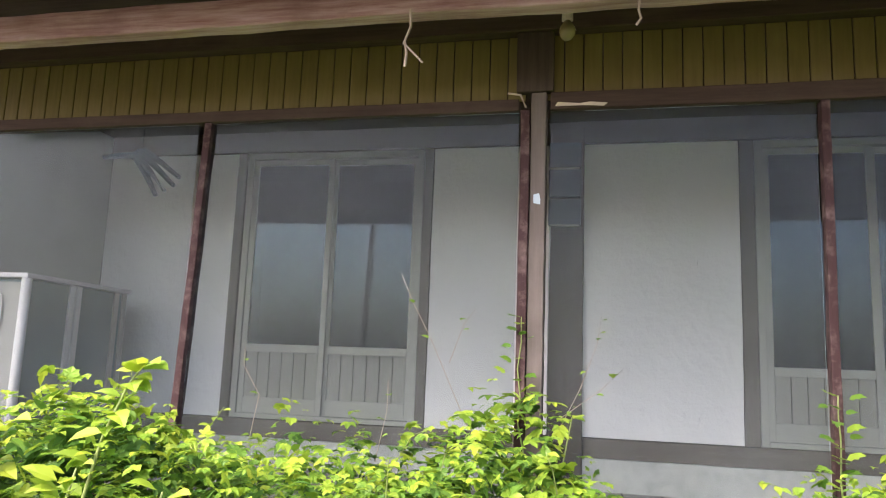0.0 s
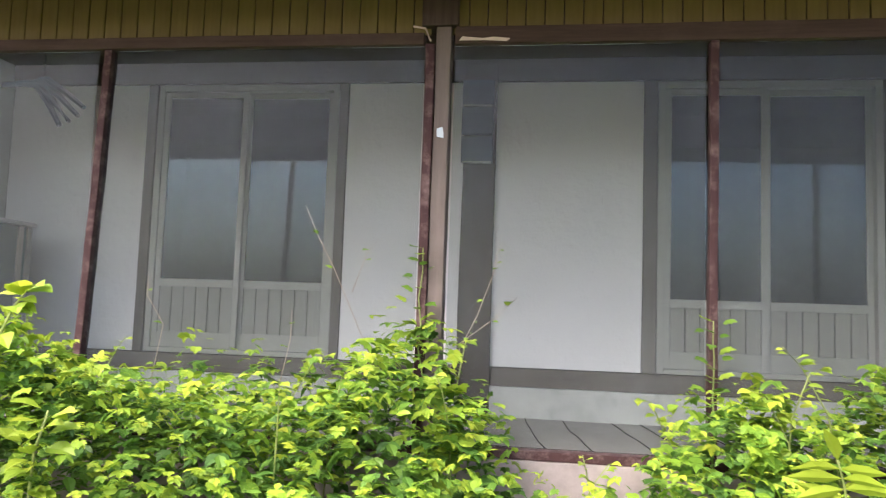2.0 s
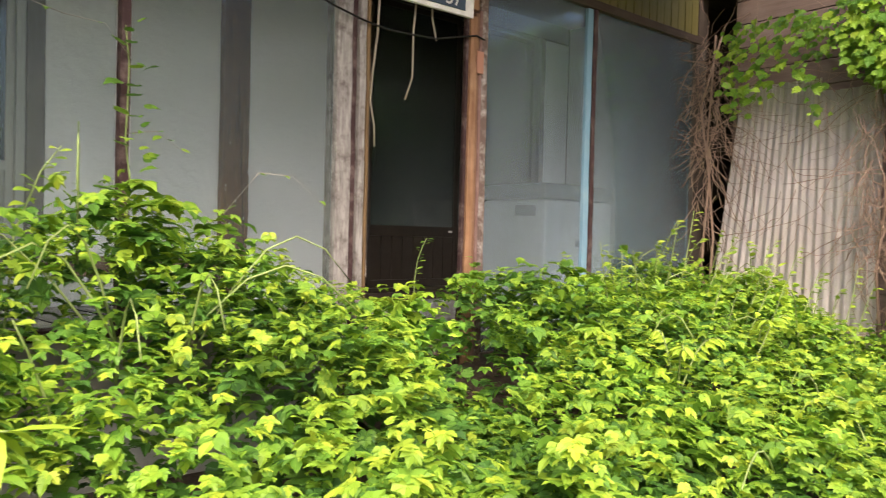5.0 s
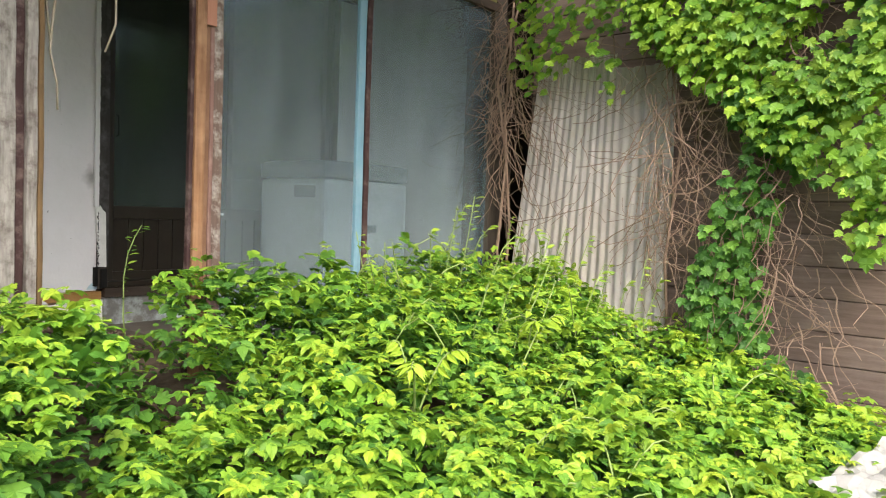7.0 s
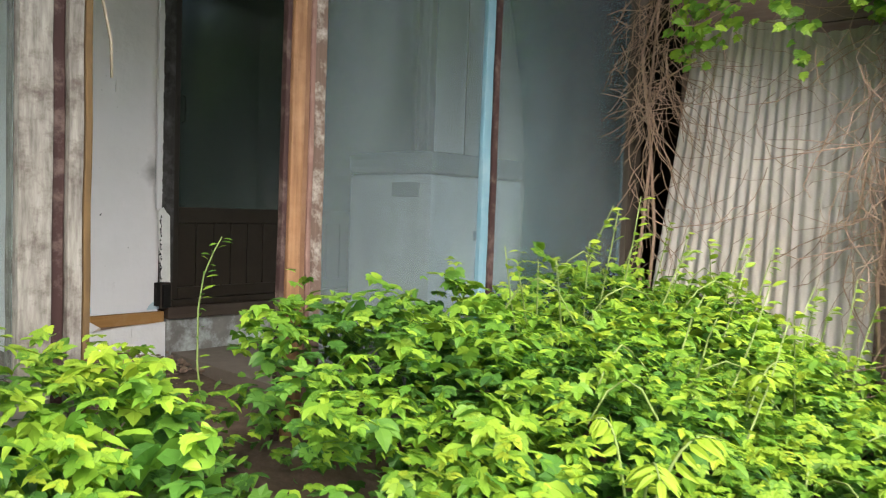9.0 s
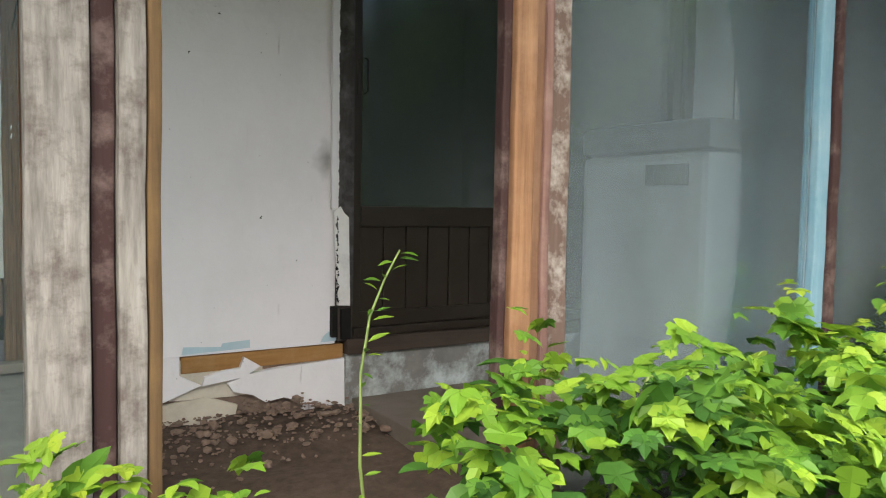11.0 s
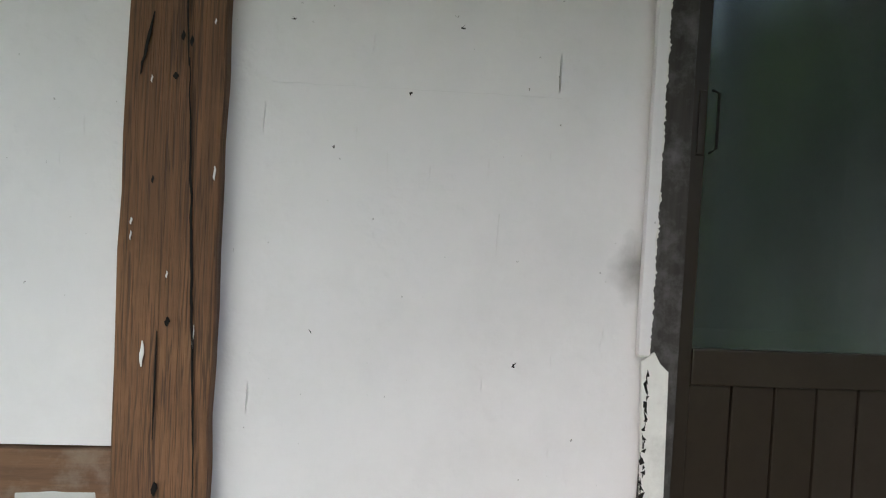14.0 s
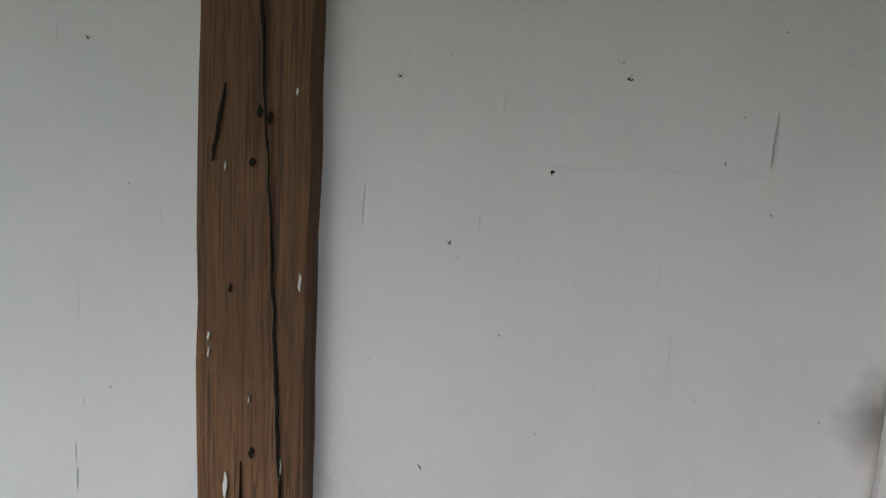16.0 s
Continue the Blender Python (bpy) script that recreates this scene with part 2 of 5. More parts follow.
V, HX = (9, 9, 0.6), (0.6, 9, 9)
M = dict(
    plaster=old_plaster(),
    plaster_stained=old_plaster((0.47, 0.77)),
    base=mat("weathered_base_plaster", (0.55, 0.55, 0.53), 0.9, scale=10, amount=0.4, blotch=(0.25, 0.25, 0.24), blotch_scale=3, blotch_amount=0.6, bump=0.6, bump_scale=25),
    dark_wood=mat("weathered_grey_brown_timber", (0.075, 0.06, 0.048), 0.85, grain=V, scale=4, amount=0.7, vary=(0.035, 0.029, 0.024), blotch=(0.11, 0.1, 0.09), bump=0.6, spec=0.2),
    jamb_wood=mat("scuffed_black_timber", (0.065, 0.06, 0.056), 0.8, grain=V, scale=4, amount=0.7, vary=(0.025, 0.022, 0.02), blotch=(0.2, 0.195, 0.2), blotch_scale=9, blotch_amount=0.45, bump=0.6, spec=0.25),
    dark_wood_h=mat("weathered_dark_beam", (0.07, 0.05, 0.038), 0.85, grain=HX, scale=4, amount=0.7, vary=(0.03, 0.023, 0.019), blotch=(0.1, 0.08, 0.065), bump=0.6, spec=0.2),
    old_post=ridged_timber(),
    old_post_h=mat("worn_brown_sill_timber", (0.2, 0.11, 0.06), 0.85, grain=HX, scale=4, amount=0.8, vary=(0.08, 0.045, 0.03), blotch=(0.3, 0.25, 0.2), blotch_scale=6, blotch_amount=0.5, bump=0.8),
    red_wood=mat("peeling_red_brown_paint", (0.05, 0.027, 0.026), 0.7, grain=V, scale=5, amount=0.5, vary=(0.028, 0.017, 0.017), blotch=(0.26, 0.2, 0.18), blotch_scale=11, blotch_amount=0.45, bump=0.6, spec=0.15),
    fascia=mat("faded_red_brown_beam", (0.2, 0.1, 0.085), 0.75, grain=HX, scale=4, amount=0.9, vary=(0.45, 0.36, 0.34), blotch=(0.13, 0.07, 0.06), blotch_scale=2, bump=0.6),
    brown_strip=mat("brown_doorway_timber", (0.19, 0.1, 0.055), 0.8, grain=V, scale=5, amount=0.7, vary=(0.09, 0.045, 0.028), blotch=(0.27, 0.16, 0.1), blotch_scale=5, bump=0.5),
    inner_wood=mat("greyed_inner_timber", (0.15, 0.135, 0.118), 0.85, grain=V, scale=4, amount=0.6, vary=(0.085, 0.074, 0.064), blotch=(0.2, 0.185, 0.165), bump=0.5, spec=0.2),
    inner_wood_h=mat("greyed_inner_sill", (0.14, 0.12, 0.102), 0.85, grain=HX, scale=4, amount=0.6, vary=(0.075, 0.062, 0.052), blotch=(0.2, 0.18, 0.16), bump=0.5, spec=0.2),
    # ochre darkened to carry the shade on the batten's doorway face
    shaded_ochre=mat("shaded_ochre_batten", (0.14, 0.085, 0.034), 0.8, grain=V, scale=5, amount=0.8, vary=(0.06, 0.036, 0.018), blotch=(0.2, 0.125, 0.05), blotch_scale=5, bump=0.6),
    pink_strip=mat("faded_pink_brown_strip", (0.21, 0.12, 0.1), 0.8, grain=V, scale=5, amount=0.8, vary=(0.1, 0.055, 0.045), blotch=(0.32, 0.22, 0.19), blotch_scale=9, bump=0.5),
    flaky=mat("brown_timber_with_white_flakes", (0.14, 0.095, 0.075), 0.85, grain=V, scale=5, amount=0.7, vary=(0.07, 0.045, 0.036), blotch=(0.5, 0.47, 0.43), blotch_scale=13, blotch_amount=0.7, bump=0.8),
    end_wall=mat("dull_green_grey_plaster", (0.36, 0.37, 0.355), 0.9, scale=6, amount=0.35, vary=(0.27, 0.28, 0.27), blotch=(0.24, 0.25, 0.24), blotch_scale=1.6, blotch_amount=0.5, bump=0.3),
    raw_wood=mat("bare_orange_timber", (0.3, 0.16, 0.08), 0.8, grain=V, scale=5, amount=0.9, vary=(0.13, 0.065, 0.035), blotch=(0.4, 0.25, 0.15), blotch_scale=4, bump=0.6),
    grey_wood=mat("greyed_flaking_timber", (0.33, 0.315, 0.29), 0.85, grain=(9, 9, 1.2), scale=5, amount=0.95, vary=(0.12, 0.108, 0.098), blotch=(0.07, 0.05, 0.042), blotch_scale=13, blotch_amount=0.85, bump=0.9),
    mustard=mat("mustard_cladding_paint", (0.135, 0.118, 0.028), 0.7, grain=V, scale=4, amount=0.5, vary=(0.08, 0.07, 0.016), blotch=(0.17, 0.15, 0.06), bump=0.4),
    sash=mat("dull_grey_aluminium", (0.35, 0.35, 0.32), 0.5, metal=0.2, scale=20, amount=0.3, blotch=(0.3, 0.3, 0.27), bump=0.05),
    sash_panel=mat("dull_beige_panel", (0.28, 0.28, 0.25), 0.55, scale=20, amount=0.3, blotch=(0.21, 0.21, 0.185), bump=0.1),
    brown_sash=mat("dark_brown_aluminium", (0.028, 0.02, 0.013), 0.45, metal=0.1, scale=20, amount=0.4, blotch=(0.05, 0.04, 0.03), bump=0.08),
    concrete=mat("cracked_grey_concrete", (0.3, 0.29, 0.27), 0.9, scale=12, amount=0.5, vary=(0.16, 0.155, 0.145), blotch=(0.13, 0.13, 0.12), blotch_scale=2, bump=0.7, bump_scale=30),
    dirt=mat("damp_brown_earth", (0.1, 0.07, 0.05), 0.95, scale=25, amount=0.8, vary=(0.045, 0.032, 0.024), blotch=(0.17, 0.13, 0.1), blotch_scale=6, bump=1.0, bump_scale=40),
    iron=mat("weathered_corrugated_iron", (0.7, 0.675, 0.655), 0.65, metal=0.0, grain=(3, 3, 0.5), scale=6, amount=0.5, vary=(0.55, 0.51, 0.48), blotch=(0.4, 0.33, 0.28), blotch_scale=1.7, blotch_amount=0.4, bump=0.2),
    shed=mat("grey_brown_shed_board", (0.15, 0.11, 0.09), 0.9, grain=(9, 0.6, 9), scale=4, amount=0.8, vary=(0.07, 0.05, 0.042), blotch=(0.2, 0.17, 0.15), bump=0.7),
    white=mat("aged_white_enamel", (0.58, 0.59, 0.62), 0.4, scale=8, amount=0.2, blotch=(0.36, 0.37, 0.4), blotch_scale=2, bump=0.05),
    lid=mat("grey_plastic_lid", (0.2, 0.22, 0.23), 0.5, scale=10, amount=0.3, bump=0.05),
    black=mat("soft_matte_black", (0.012, 0.011, 0.01), 0.7, scale=10, amount=0.3, bump=0.1, spec=0.15),
    blue=mat("blue_painted_strip", (0.16, 0.3, 0.38), 0.6, grain=V, scale=5, amount=0.5, blotch=(0.3, 0.38, 0.42), blotch_scale=5, bump=0.3),
    navy=mat("dusty_navy_paint", (0.035, 0.06, 0.09), 0.5, scale=12, amount=0.4, bump=0.1),
    cabinet_teal=mat("dusty_teal_cabinet_door", (0.1, 0.155, 0.165), 0.4, scale=9, amount=0.3, blotch=(0.16, 0.21, 0.22), blotch_scale=2.5, bump=0.08),
    cabinet_grey=mat("dull_grey_cabinet_panel", (0.3, 0.29, 0.28), 0.6, scale=9, amount=0.3, blotch=(0.22, 0.21, 0.2), blotch_scale=2.5, bump=0.1),
    cabinet_edge=mat("pale_metal_cabinet_edge", (0.58, 0.56, 0.58), 0.45, scale=14, amount=0.3, blotch=(0.38, 0.36, 0.36), blotch_scale=5, bump=0.08),
    twig=mat("dry_brown_vine", (0.19, 0.125, 0.09), 0.9, scale=20, amount=0.6, vary=(0.34, 0.25, 0.19), bump=0.5),
    stem=mat("green_stem", (0.22, 0.3, 0.09), 0.6, scale=15, amount=0.4, bump=0.2),
    slab=mat("brown_grey_slab", (0.17, 0.145, 0.12), 0.85, scale=10, amount=0.5, vary=(0.1, 0.085, 0.07), blotch=(0.24, 0.21, 0.18), blotch_scale=2, bump=0.5, bump_scale=30),
    ochre=mat("bare_ochre_beam", (0.36, 0.19, 0.06), 0.85, grain=HX, scale=4, amount=0.7, vary=(0.22, 0.11, 0.035), blotch=(0.45, 0.3, 0.15), blotch_scale=6, bump=0.5),
    cream=mat("cream_old_plaster", (0.62, 0.57, 0.47), 0.9, scale=14, amount=0.4, vary=(0.42, 0.38, 0.3), blotch=(0.3, 0.27, 0.22), blotch_scale=5, bump=0.5, bump_scale=30),
    white_paint=mat("chipped_white_paint", (0.78, 0.77, 0.74), 0.7, scale=20, amount=0.3, vary=(0.55, 0.53, 0.5), blotch=(0.4, 0.38, 0.35), blotch_scale=9, blotch_amount=0.4, bump=0.4),
    pale_blue=mat("pale_blue_paint", (0.45, 0.6, 0.66), 0.8, scale=14, amount=0.3, blotch=(0.6, 0.66, 0.67), blotch_scale=7, bump=0.2),
    green_grey=mat("green_grey_strip", (0.36, 0.42, 0.4), 0.7, scale=25, amount=0.5, bump=0.5),
    plank=mat("grey_brown_plank", (0.26, 0.21, 0.18), 0.8, grain=(6, 0.5, 6), scale=5, amount=0.6, vary=(0.14, 0.11, 0.095), blotch=(0.34, 0.3, 0.27), blotch_scale=4, bump=0.5),
    peeled=mat("peeling_painted_concrete", (0.24, 0.23, 0.21), 0.9, scale=9, amount=0.6, vary=(0.1, 0.095, 0.09), blotch=(0.6, 0.66, 0.66), blotch_scale=5, blotch_amount=0.9, bump=0.8, bump_scale=18),
    rubble=mat("brown_rubble", (0.17, 0.115, 0.085), 0.95, scale=20, amount=0.7, vary=(0.27, 0.2, 0.155), blotch=(0.1, 0.075, 0.06), blotch_scale=12, bump=0.6),
    dry_pale=mat("pale_dry_stem", (0.42, 0.36, 0.28), 0.85, scale=25, amount=0.5, bump=0.3),
    tag=mat("reddish_wood_tag", (0.36, 0.17, 0.11), 0.7, grain=V, scale=8, amount=0.5, bump=0.3),
    olive_glass=mat("dusty_olive_glass", (0.2, 0.19, 0.08), 0.25, scale=12, amount=0.3, bump=0.05),
    # near-black base colour stands in for the lack of light indoors
    room=mat("darkened_room_plaster", (0.035, 0.035, 0.035), 0.9, scale=6, amount=0.3, bump=0.2),
    # shine puts the blue of the reflected sky into the gloss colour
    pane=glass("dusty_green_film", (0.82, 0.865, 0.855), (0.38, 0.46, 0.47), 0.032, 0.1, ior=1.16, shine=(0.85, 0.97, 1.0)),
    pane_dusty=glass("dusty_blue_film", (0.73, 0.79, 0.81), (0.36, 0.43, 0.46), 0.13, 0.1, ior=1.25, shine=(0.8, 0.95, 1.0)),
    # blue haze here is painted sky reflection as well
    window=glass("sky_tinted_door_glass", (0.25, 0.28, 0.28), (0.11, 0.18, 0.26), 0.04, 0.05, ior=1.6, shine=(0.6, 0.82, 1.0)),
    window_green=glass("dusty_green_door_glass", (0.25, 0.29, 0.27), (0.18, 0.23, 0.21), 0.17, 0.15, ior=1.7),
    leaf=leaf_mat("bright_vine_leaf", (0.165, 0.325, 0.03), (0.28, 0.43, 0.04), (0.075, 0.195, 0.022)),
    # leaf green darkened to put the shade within the growth into its colour
    leaf_darkened=leaf_mat("darkened_green_leaf", (0.075, 0.2, 0.03), (0.13, 0.275, 0.035), (0.035, 0.105, 0.02)),
    leaf_young=leaf_mat("yellow_green_leaf", (0.26, 0.4, 0.034), (0.35, 0.45, 0.04), (0.17, 0.31, 0.03)),
)


# ---- builders ----
def box(bm, x0, x1, y0, y1, z0, z1, bevel=0.0):
    vs = [bm.verts.new((x, y, z)) for x in (x0, x1) for y in (y0, y1) for z in (z0, z1)]
    fs = [bm.faces.new([vs[i] for i in q]) for q in ((0, 1, 3, 2), (4, 6, 7, 5), (0, 4, 5, 1), (2, 3, 7, 6), (0, 2, 6, 4), (1, 5, 7, 3))]
    if bevel:
        es = list({e for f in fs for e in f.edges})
        bmesh.ops.bevel(bm, geom=es, offset=bevel, segments=2, profile=0.6, affect="EDGES")
    return bm


def boxed(*a, bevel=0.0):
    return box(bmesh.new(), *a, bevel=bevel)


def timber(x0, x1, y0, y1, z0, z1, rough=0.003, bevel=0.006, step=0.12, lean=0.0):
    """A sawn timber with worn, slightly wavy edges; lean moves its top along x."""
    bm = boxed(x0, x1, y0, y1, z0, z1, bevel=bevel)
    size = (x1 - x0, y1 - y0, z1 - z0)
    ax = size.index(max(size))
    lo = (x0, y0, z0)[ax]
    n = max(1, int(size[ax] / step))
    for i in range(1, n):
        co, no = Vector((0, 0, 0)), Vector((0, 0, 0))
        co[ax], no[ax] = lo + size[ax] * i / n, 1
        bmesh.ops.bisect_plane(bm, geom=bm.verts[:] + bm.edges[:] + bm.faces[:], plane_co=co, plane_no=no)
    for v in bm.verts:
        d = noise.noise_vector(v.co * 5.3) * rough + noise.noise_vector(v.co * 1.1 + Vector((3, 1, 7))) * rough
        d[ax] = 0
        v.co += d
        v.co.x += lean * (v.co.z - z0) / max(0.01, z1 - z0)
    return bm


def mesh_of(name, bm, material, smooth=False):
    me = bpy.data.meshes.new(name)
    if not any(q.tag for q in bm.faces):
        bmesh.ops.recalc_face_normals(bm, faces=bm.faces[:])
    bm.to_mesh(me)
    bm.free()
    me.materials.append(M[material])
    if smooth:
        for p in me.polygons:
            p.use_smooth = True
    return me


def origin_of(ob):
    return ob.location + (origin_of(ob.parent) if ob.parent else Vector((0, 0, 0)))


def part(name, bm, material, parent, label="", smooth=False):
    bmesh.ops.translate(bm, verts=bm.verts[:], vec=-origin_of(parent))
    ob = new(name, mesh_of(name, bm, material, smooth))
    ob.parent = parent
    return tagged(ob, label)


def thing(name, at, label, category, group="", kind=""):
    ob = new(name)
    ob.location = at
    return tagged(ob, label, category, group, kind)


def solid(name, bm, material, label, category, group="", kind="", smooth=False):
    c = sum((v.co for v in bm.verts), Vector()) / len(bm.verts)
    c.z = min(v.co.z for v in bm.verts)
    bmesh.ops.translate(bm, verts=bm.verts[:], vec=-c)
    ob = new(name, mesh_of(name, bm, material, smooth))
    ob.location = c
    return tagged(ob, label, category, group, kind)


def tube(points, radius, sides=6, taper=1.0, bm=None):
    """A bent round rod through points."""
    bm = bm or bmesh.new()
    pts = [Vector(p) for p in points]
    rings = []
    for i, p in enumerate(pts):
        d = (pts[min(i + 1, len(pts) - 1)] - pts[max(i - 1, 0)]).normalized()
        u = d.orthogonal().normalized()
        w = d.cross(u)
        r = radius * (1 + (taper - 1) * i / max(1, len(pts) - 1))
        rings.append([bm.verts.new(p + r * (math.cos(a) * u + math.sin(a) * w)) for a in [2 * math.pi * k / sides for k in range(sides)]])
    for a, b in zip(rings, rings[1:]):
        for k in range(sides):
            bm.faces.new((a[k], a[(k + 1) % sides], b[(k + 1) % sides], b[k]))
    bm.faces.new(rings[0][::-1])
    bm.faces.new(rings[-1])
    return bm


# ---- levels of the plan ----
YI, YO = 5.37, 3.86          # faces of the inner wall and of the glazed screen
FLOOR, ENTRY = 0.68, 0.37    # raised porch floor, earth floor behind the doorway
TOP, HEAD = 3.13, 2.86       # top of the plaster, rail over the panes

# ---- ground and floors ----
gm = bmesh.new()
bmesh.ops.create_grid(gm, x_segments=2, y_segments=2, size=300)
solid("ground", gm, "dirt", "damp brown earth round the house", "ground", kind="structure")
solid("floor_porch", timber(-4.2, 3.72, 3.80, 5.36, 0.3, FLOOR, rough=0.004), "concrete", "cracked grey concrete floor of the porch", "floor", kind="structure")
solid("foundation", timber(-4.2, 3.70, 3.82, 5.3, -0.1, 0.296, rough=0.006), "base", "pale rough concrete base under the porch", "foundation", kind="structure")


def earth():
    bm = bmesh.new()
    nx, ny = 36, 24
    grid = []
    for j in range(ny + 1):
        row = []
        for i in range(nx + 1):
            x, y = 3.5 + 4.0 * i / nx, 2.6 + 2.75 * j / ny
            z = 0.02 + (ENTRY - 0.02) * min(1, max(0, (y - 2.6) / 1.0)) + 0.03 * noise.noise((x * 4, y * 4, 0)) + 0.012 * noise.noise((x * 15, y * 15, 3))
            if y > 4.9 and x < 4.9:
                z += 0.05 * (y - 4.9) / 0.45
            row.append(bm.verts.new((x, y, z if j else -0.03)))
        grid.append(row)
    for j in range(ny):
        for i in range(nx):
            bm.faces.new((grid[j][i], grid[j][i + 1], grid[j + 1][i + 1], grid[j + 1][i]))
    return bm


solid("floor_entry", earth(), "dirt", "crumbling brown earth floor inside the doorway", "floor", kind="structure", smooth=True)

# ---- inner wall ----
T = 0.14


def plaster(name, x0, x1, z0, z1, y=YI, material="plaster"):
    return solid(name, timber(x0, x1, y, y + T, z0, z1, rough=0.003, bevel=0.003, step=0.2), material, "old white plaster wall panel with faint stains", "wall", kind="structure")


plaster("wall_1", -4.2, -3.02, 1.035, TOP)
plaster("wall_2", -1.38, -0.46, 1.035, TOP)
plaster("wall_3", -0.28, 0.81, 1.035, TOP)
plaster("wall_4", 2.53, 3.64, 0.99, TOP)
plaster("wall_5", 3.81, 4.83, 0.67, TOP, material="plaster_stained")
plaster("wall_6", 6.98, 7.34, 0.67, TOP)


def trim(name, bm, material, label):
    return solid(name, bm, material, label, "trim", kind="structure")


def post(x0, x1, z0, z1, material, label, y0=YI - 0.06):
    return trim("trim_post", timber(x0, x1, y0, YI + T, z0, z1, rough=0.006, bevel=0.01), material, label)


post(-0.49, -0.25, 0.70, 3.25, "dark_wood", "weathered dark timber post set in the plaster wall", YI - 0.05)
post(3.632, 3.835, 0.70, 3.25, "old_post", "ridged brown timber post with splits and paint flecks")
trim("trim_sill", timber(-4.2, -0.495, YI - 0.03, YI + T, 0.9, 1.03), "inner_wood_h", "weathered dark sill beam under the wall panels")
trim("trim_sill", timber(-0.245, 2.52, YI - 0.03, YI + T, 0.9, 1.03), "inner_wood_h", "weathered dark sill beam under the wall panels")
trim("trim_sill", timber(2.524, 3.628, YI - 0.02, YI + T, 0.86, 0.985, rough=0.006), "old_post_h", "worn brown sill beam under the wall panel")
trim("trim_head", timber(-4.2, 7.3, YI - 0.025, YI + T, TOP + 0.002, 3.3), "dark_wood_h", "dark head beam over the wall panels")
solid("wall_base", timber(-4.2, 3.6, YI - 0.02, YI + T, FLOOR - 0.03, 0.897, rough=0.004), "base", "grey weathered base plaster under the sill beam", "wall", kind="structure")

# ---- sliding doors of the inner wall ----
def sliding_door(name, x0, x1, z0, z1, rail, frame_m, panel_m, label, leaves=2, slats=6, jamb=0.05, kick=0.12, mid=0.06, glass_m="window"):
    d = thing(name, ((x0 + x1) / 2, YI + 0.05, z0), label, "door", kind="structure")
    y0, y1 = YI + 0.005, YI + 0.11
    part("door_frame", boxed(x0, x0 + jamb, y0, y1, z0, z1, bevel=0.004), frame_m, d)
    part("door_frame", boxed(x1 - jamb, x1, y0, y1, z0, z1, bevel=0.004), frame_m, d)
    part("door_frame", boxed(x0 + jamb, x1 - jamb, y0, y1, z1 - jamb, z1, bevel=0.004), frame_m, d)
    part("threshold", boxed(x0 + jamb, x1 - jamb, y0 - 0.01, y1, z0, z0 + 0.035, bevel=0.004), frame_m, d)
    w = (x1 - x0 - 2 * jamb) / leaves
    for k in range(leaves):
        a, b = x0 + jamb + k * w - (0.02 if k else 0), x0 + jamb + (k + 1) * w
        ya = y0 + 0.02 + 0.035 * (k % 2)
        yb = ya + 0.03
        zb, zt, s = z0 + 0.037, z1 - jamb - 0.004, 0.045
        leaf = part("door_leaf", boxed(a, a + s, ya, yb, zb, zt, bevel=0.004), frame_m, d)
        part("stile", boxed(b - s, b, ya, yb, zb, zt, bevel=0.004), frame_m, leaf)
        part("top_rail", boxed(a + s, b - s, ya, yb, zt - s, zt, bevel=0.003), frame_m, leaf)
        part("middle_rail", boxed(a + s, b - s, ya - 0.004, yb, rail - mid, rail, bevel=0.004), frame_m, leaf)
        part("bottom_rail", boxed(a + s, b - s, ya, yb, zb, zb + kick, bevel=0.003), frame_m, leaf)
        pane = part("glass_pane", boxed(a + s, b - s, ya + 0.012, ya + 0.017, rail, zt - s), glass_m, leaf)
        pane.visible_shadow = False
        sw = (b - a - 2 * s) / slats
        for i in range(slats):
            part("panel_board", boxed(a + s + i * sw + 0.003, a + s + (i + 1) * sw - 0.003, ya + 0.008, yb - 0.006, zb + kick, rail - mid, bevel=0.003), panel_m, leaf)
    return d


trim("trim_jamb", timber(-3.02, -2.945, YI - 0.012, YI + T, 1.035, TOP), "inner_wood", "dark timber door jamb")
trim("trim_jamb", timber(-1.455, -1.385, YI - 0.012, YI + T, 1.035, TOP), "inner_wood", "dark timber door jamb")
trim("trim_jamb", timber(0.813, 0.91, YI - 0.012, YI + T, 1.035, TOP), "inner_wood", "dark timber door jamb")
trim("trim_jamb", timber(2.43, 2.527, YI - 0.012, YI + T, 1.035, TOP), "inner_wood", "dark timber door jamb")
sliding_door("door_1", -2.94, -1.46, 1.035, TOP, 1.60, "sash", "sash_panel", "grey aluminium sliding door pair with dim glass, closed")
sliding_door("door_2", 0.915, 2.425, 1.035, TOP, 1.56, "sash", "sash_panel", "grey aluminium sliding door pair with dim glass, closed")
trim("trim_jamb", timber(4.836, 4.902, YI - 0.02, YI + T, 0.68, TOP), "dark_wood", "dark scuffed door jamb beside peeling plaster")
trim("trim_jamb", timber(4.82, 4.898, YI - 0.031, YI - 0.021, 0.83, TOP, rough=0.002, bevel=0.002), "jamb_wood", "scuffed black board beside the brown door")
sliding_door("door_3", 4.905, 6.905, 0.69, TOP, 1.25, "brown_sash", "brown_sash", "dark brown aluminium sliding door pair with dusty glass, closed", slats=8, jamb=0.008, kick=0.065, mid=0.09, glass_m="window_green")
trim("trim_jamb", timber(6.908, 6.975, YI - 0.02, YI + T, 0.68, TOP), "dark_wood", "dark timber door jamb")
trim("trim_sill", timber(4.87, 7.3, YI - 0.04, YI + T, 0.62, 0.686), "dark_wood_h", "worn timber threshold under the dark door")
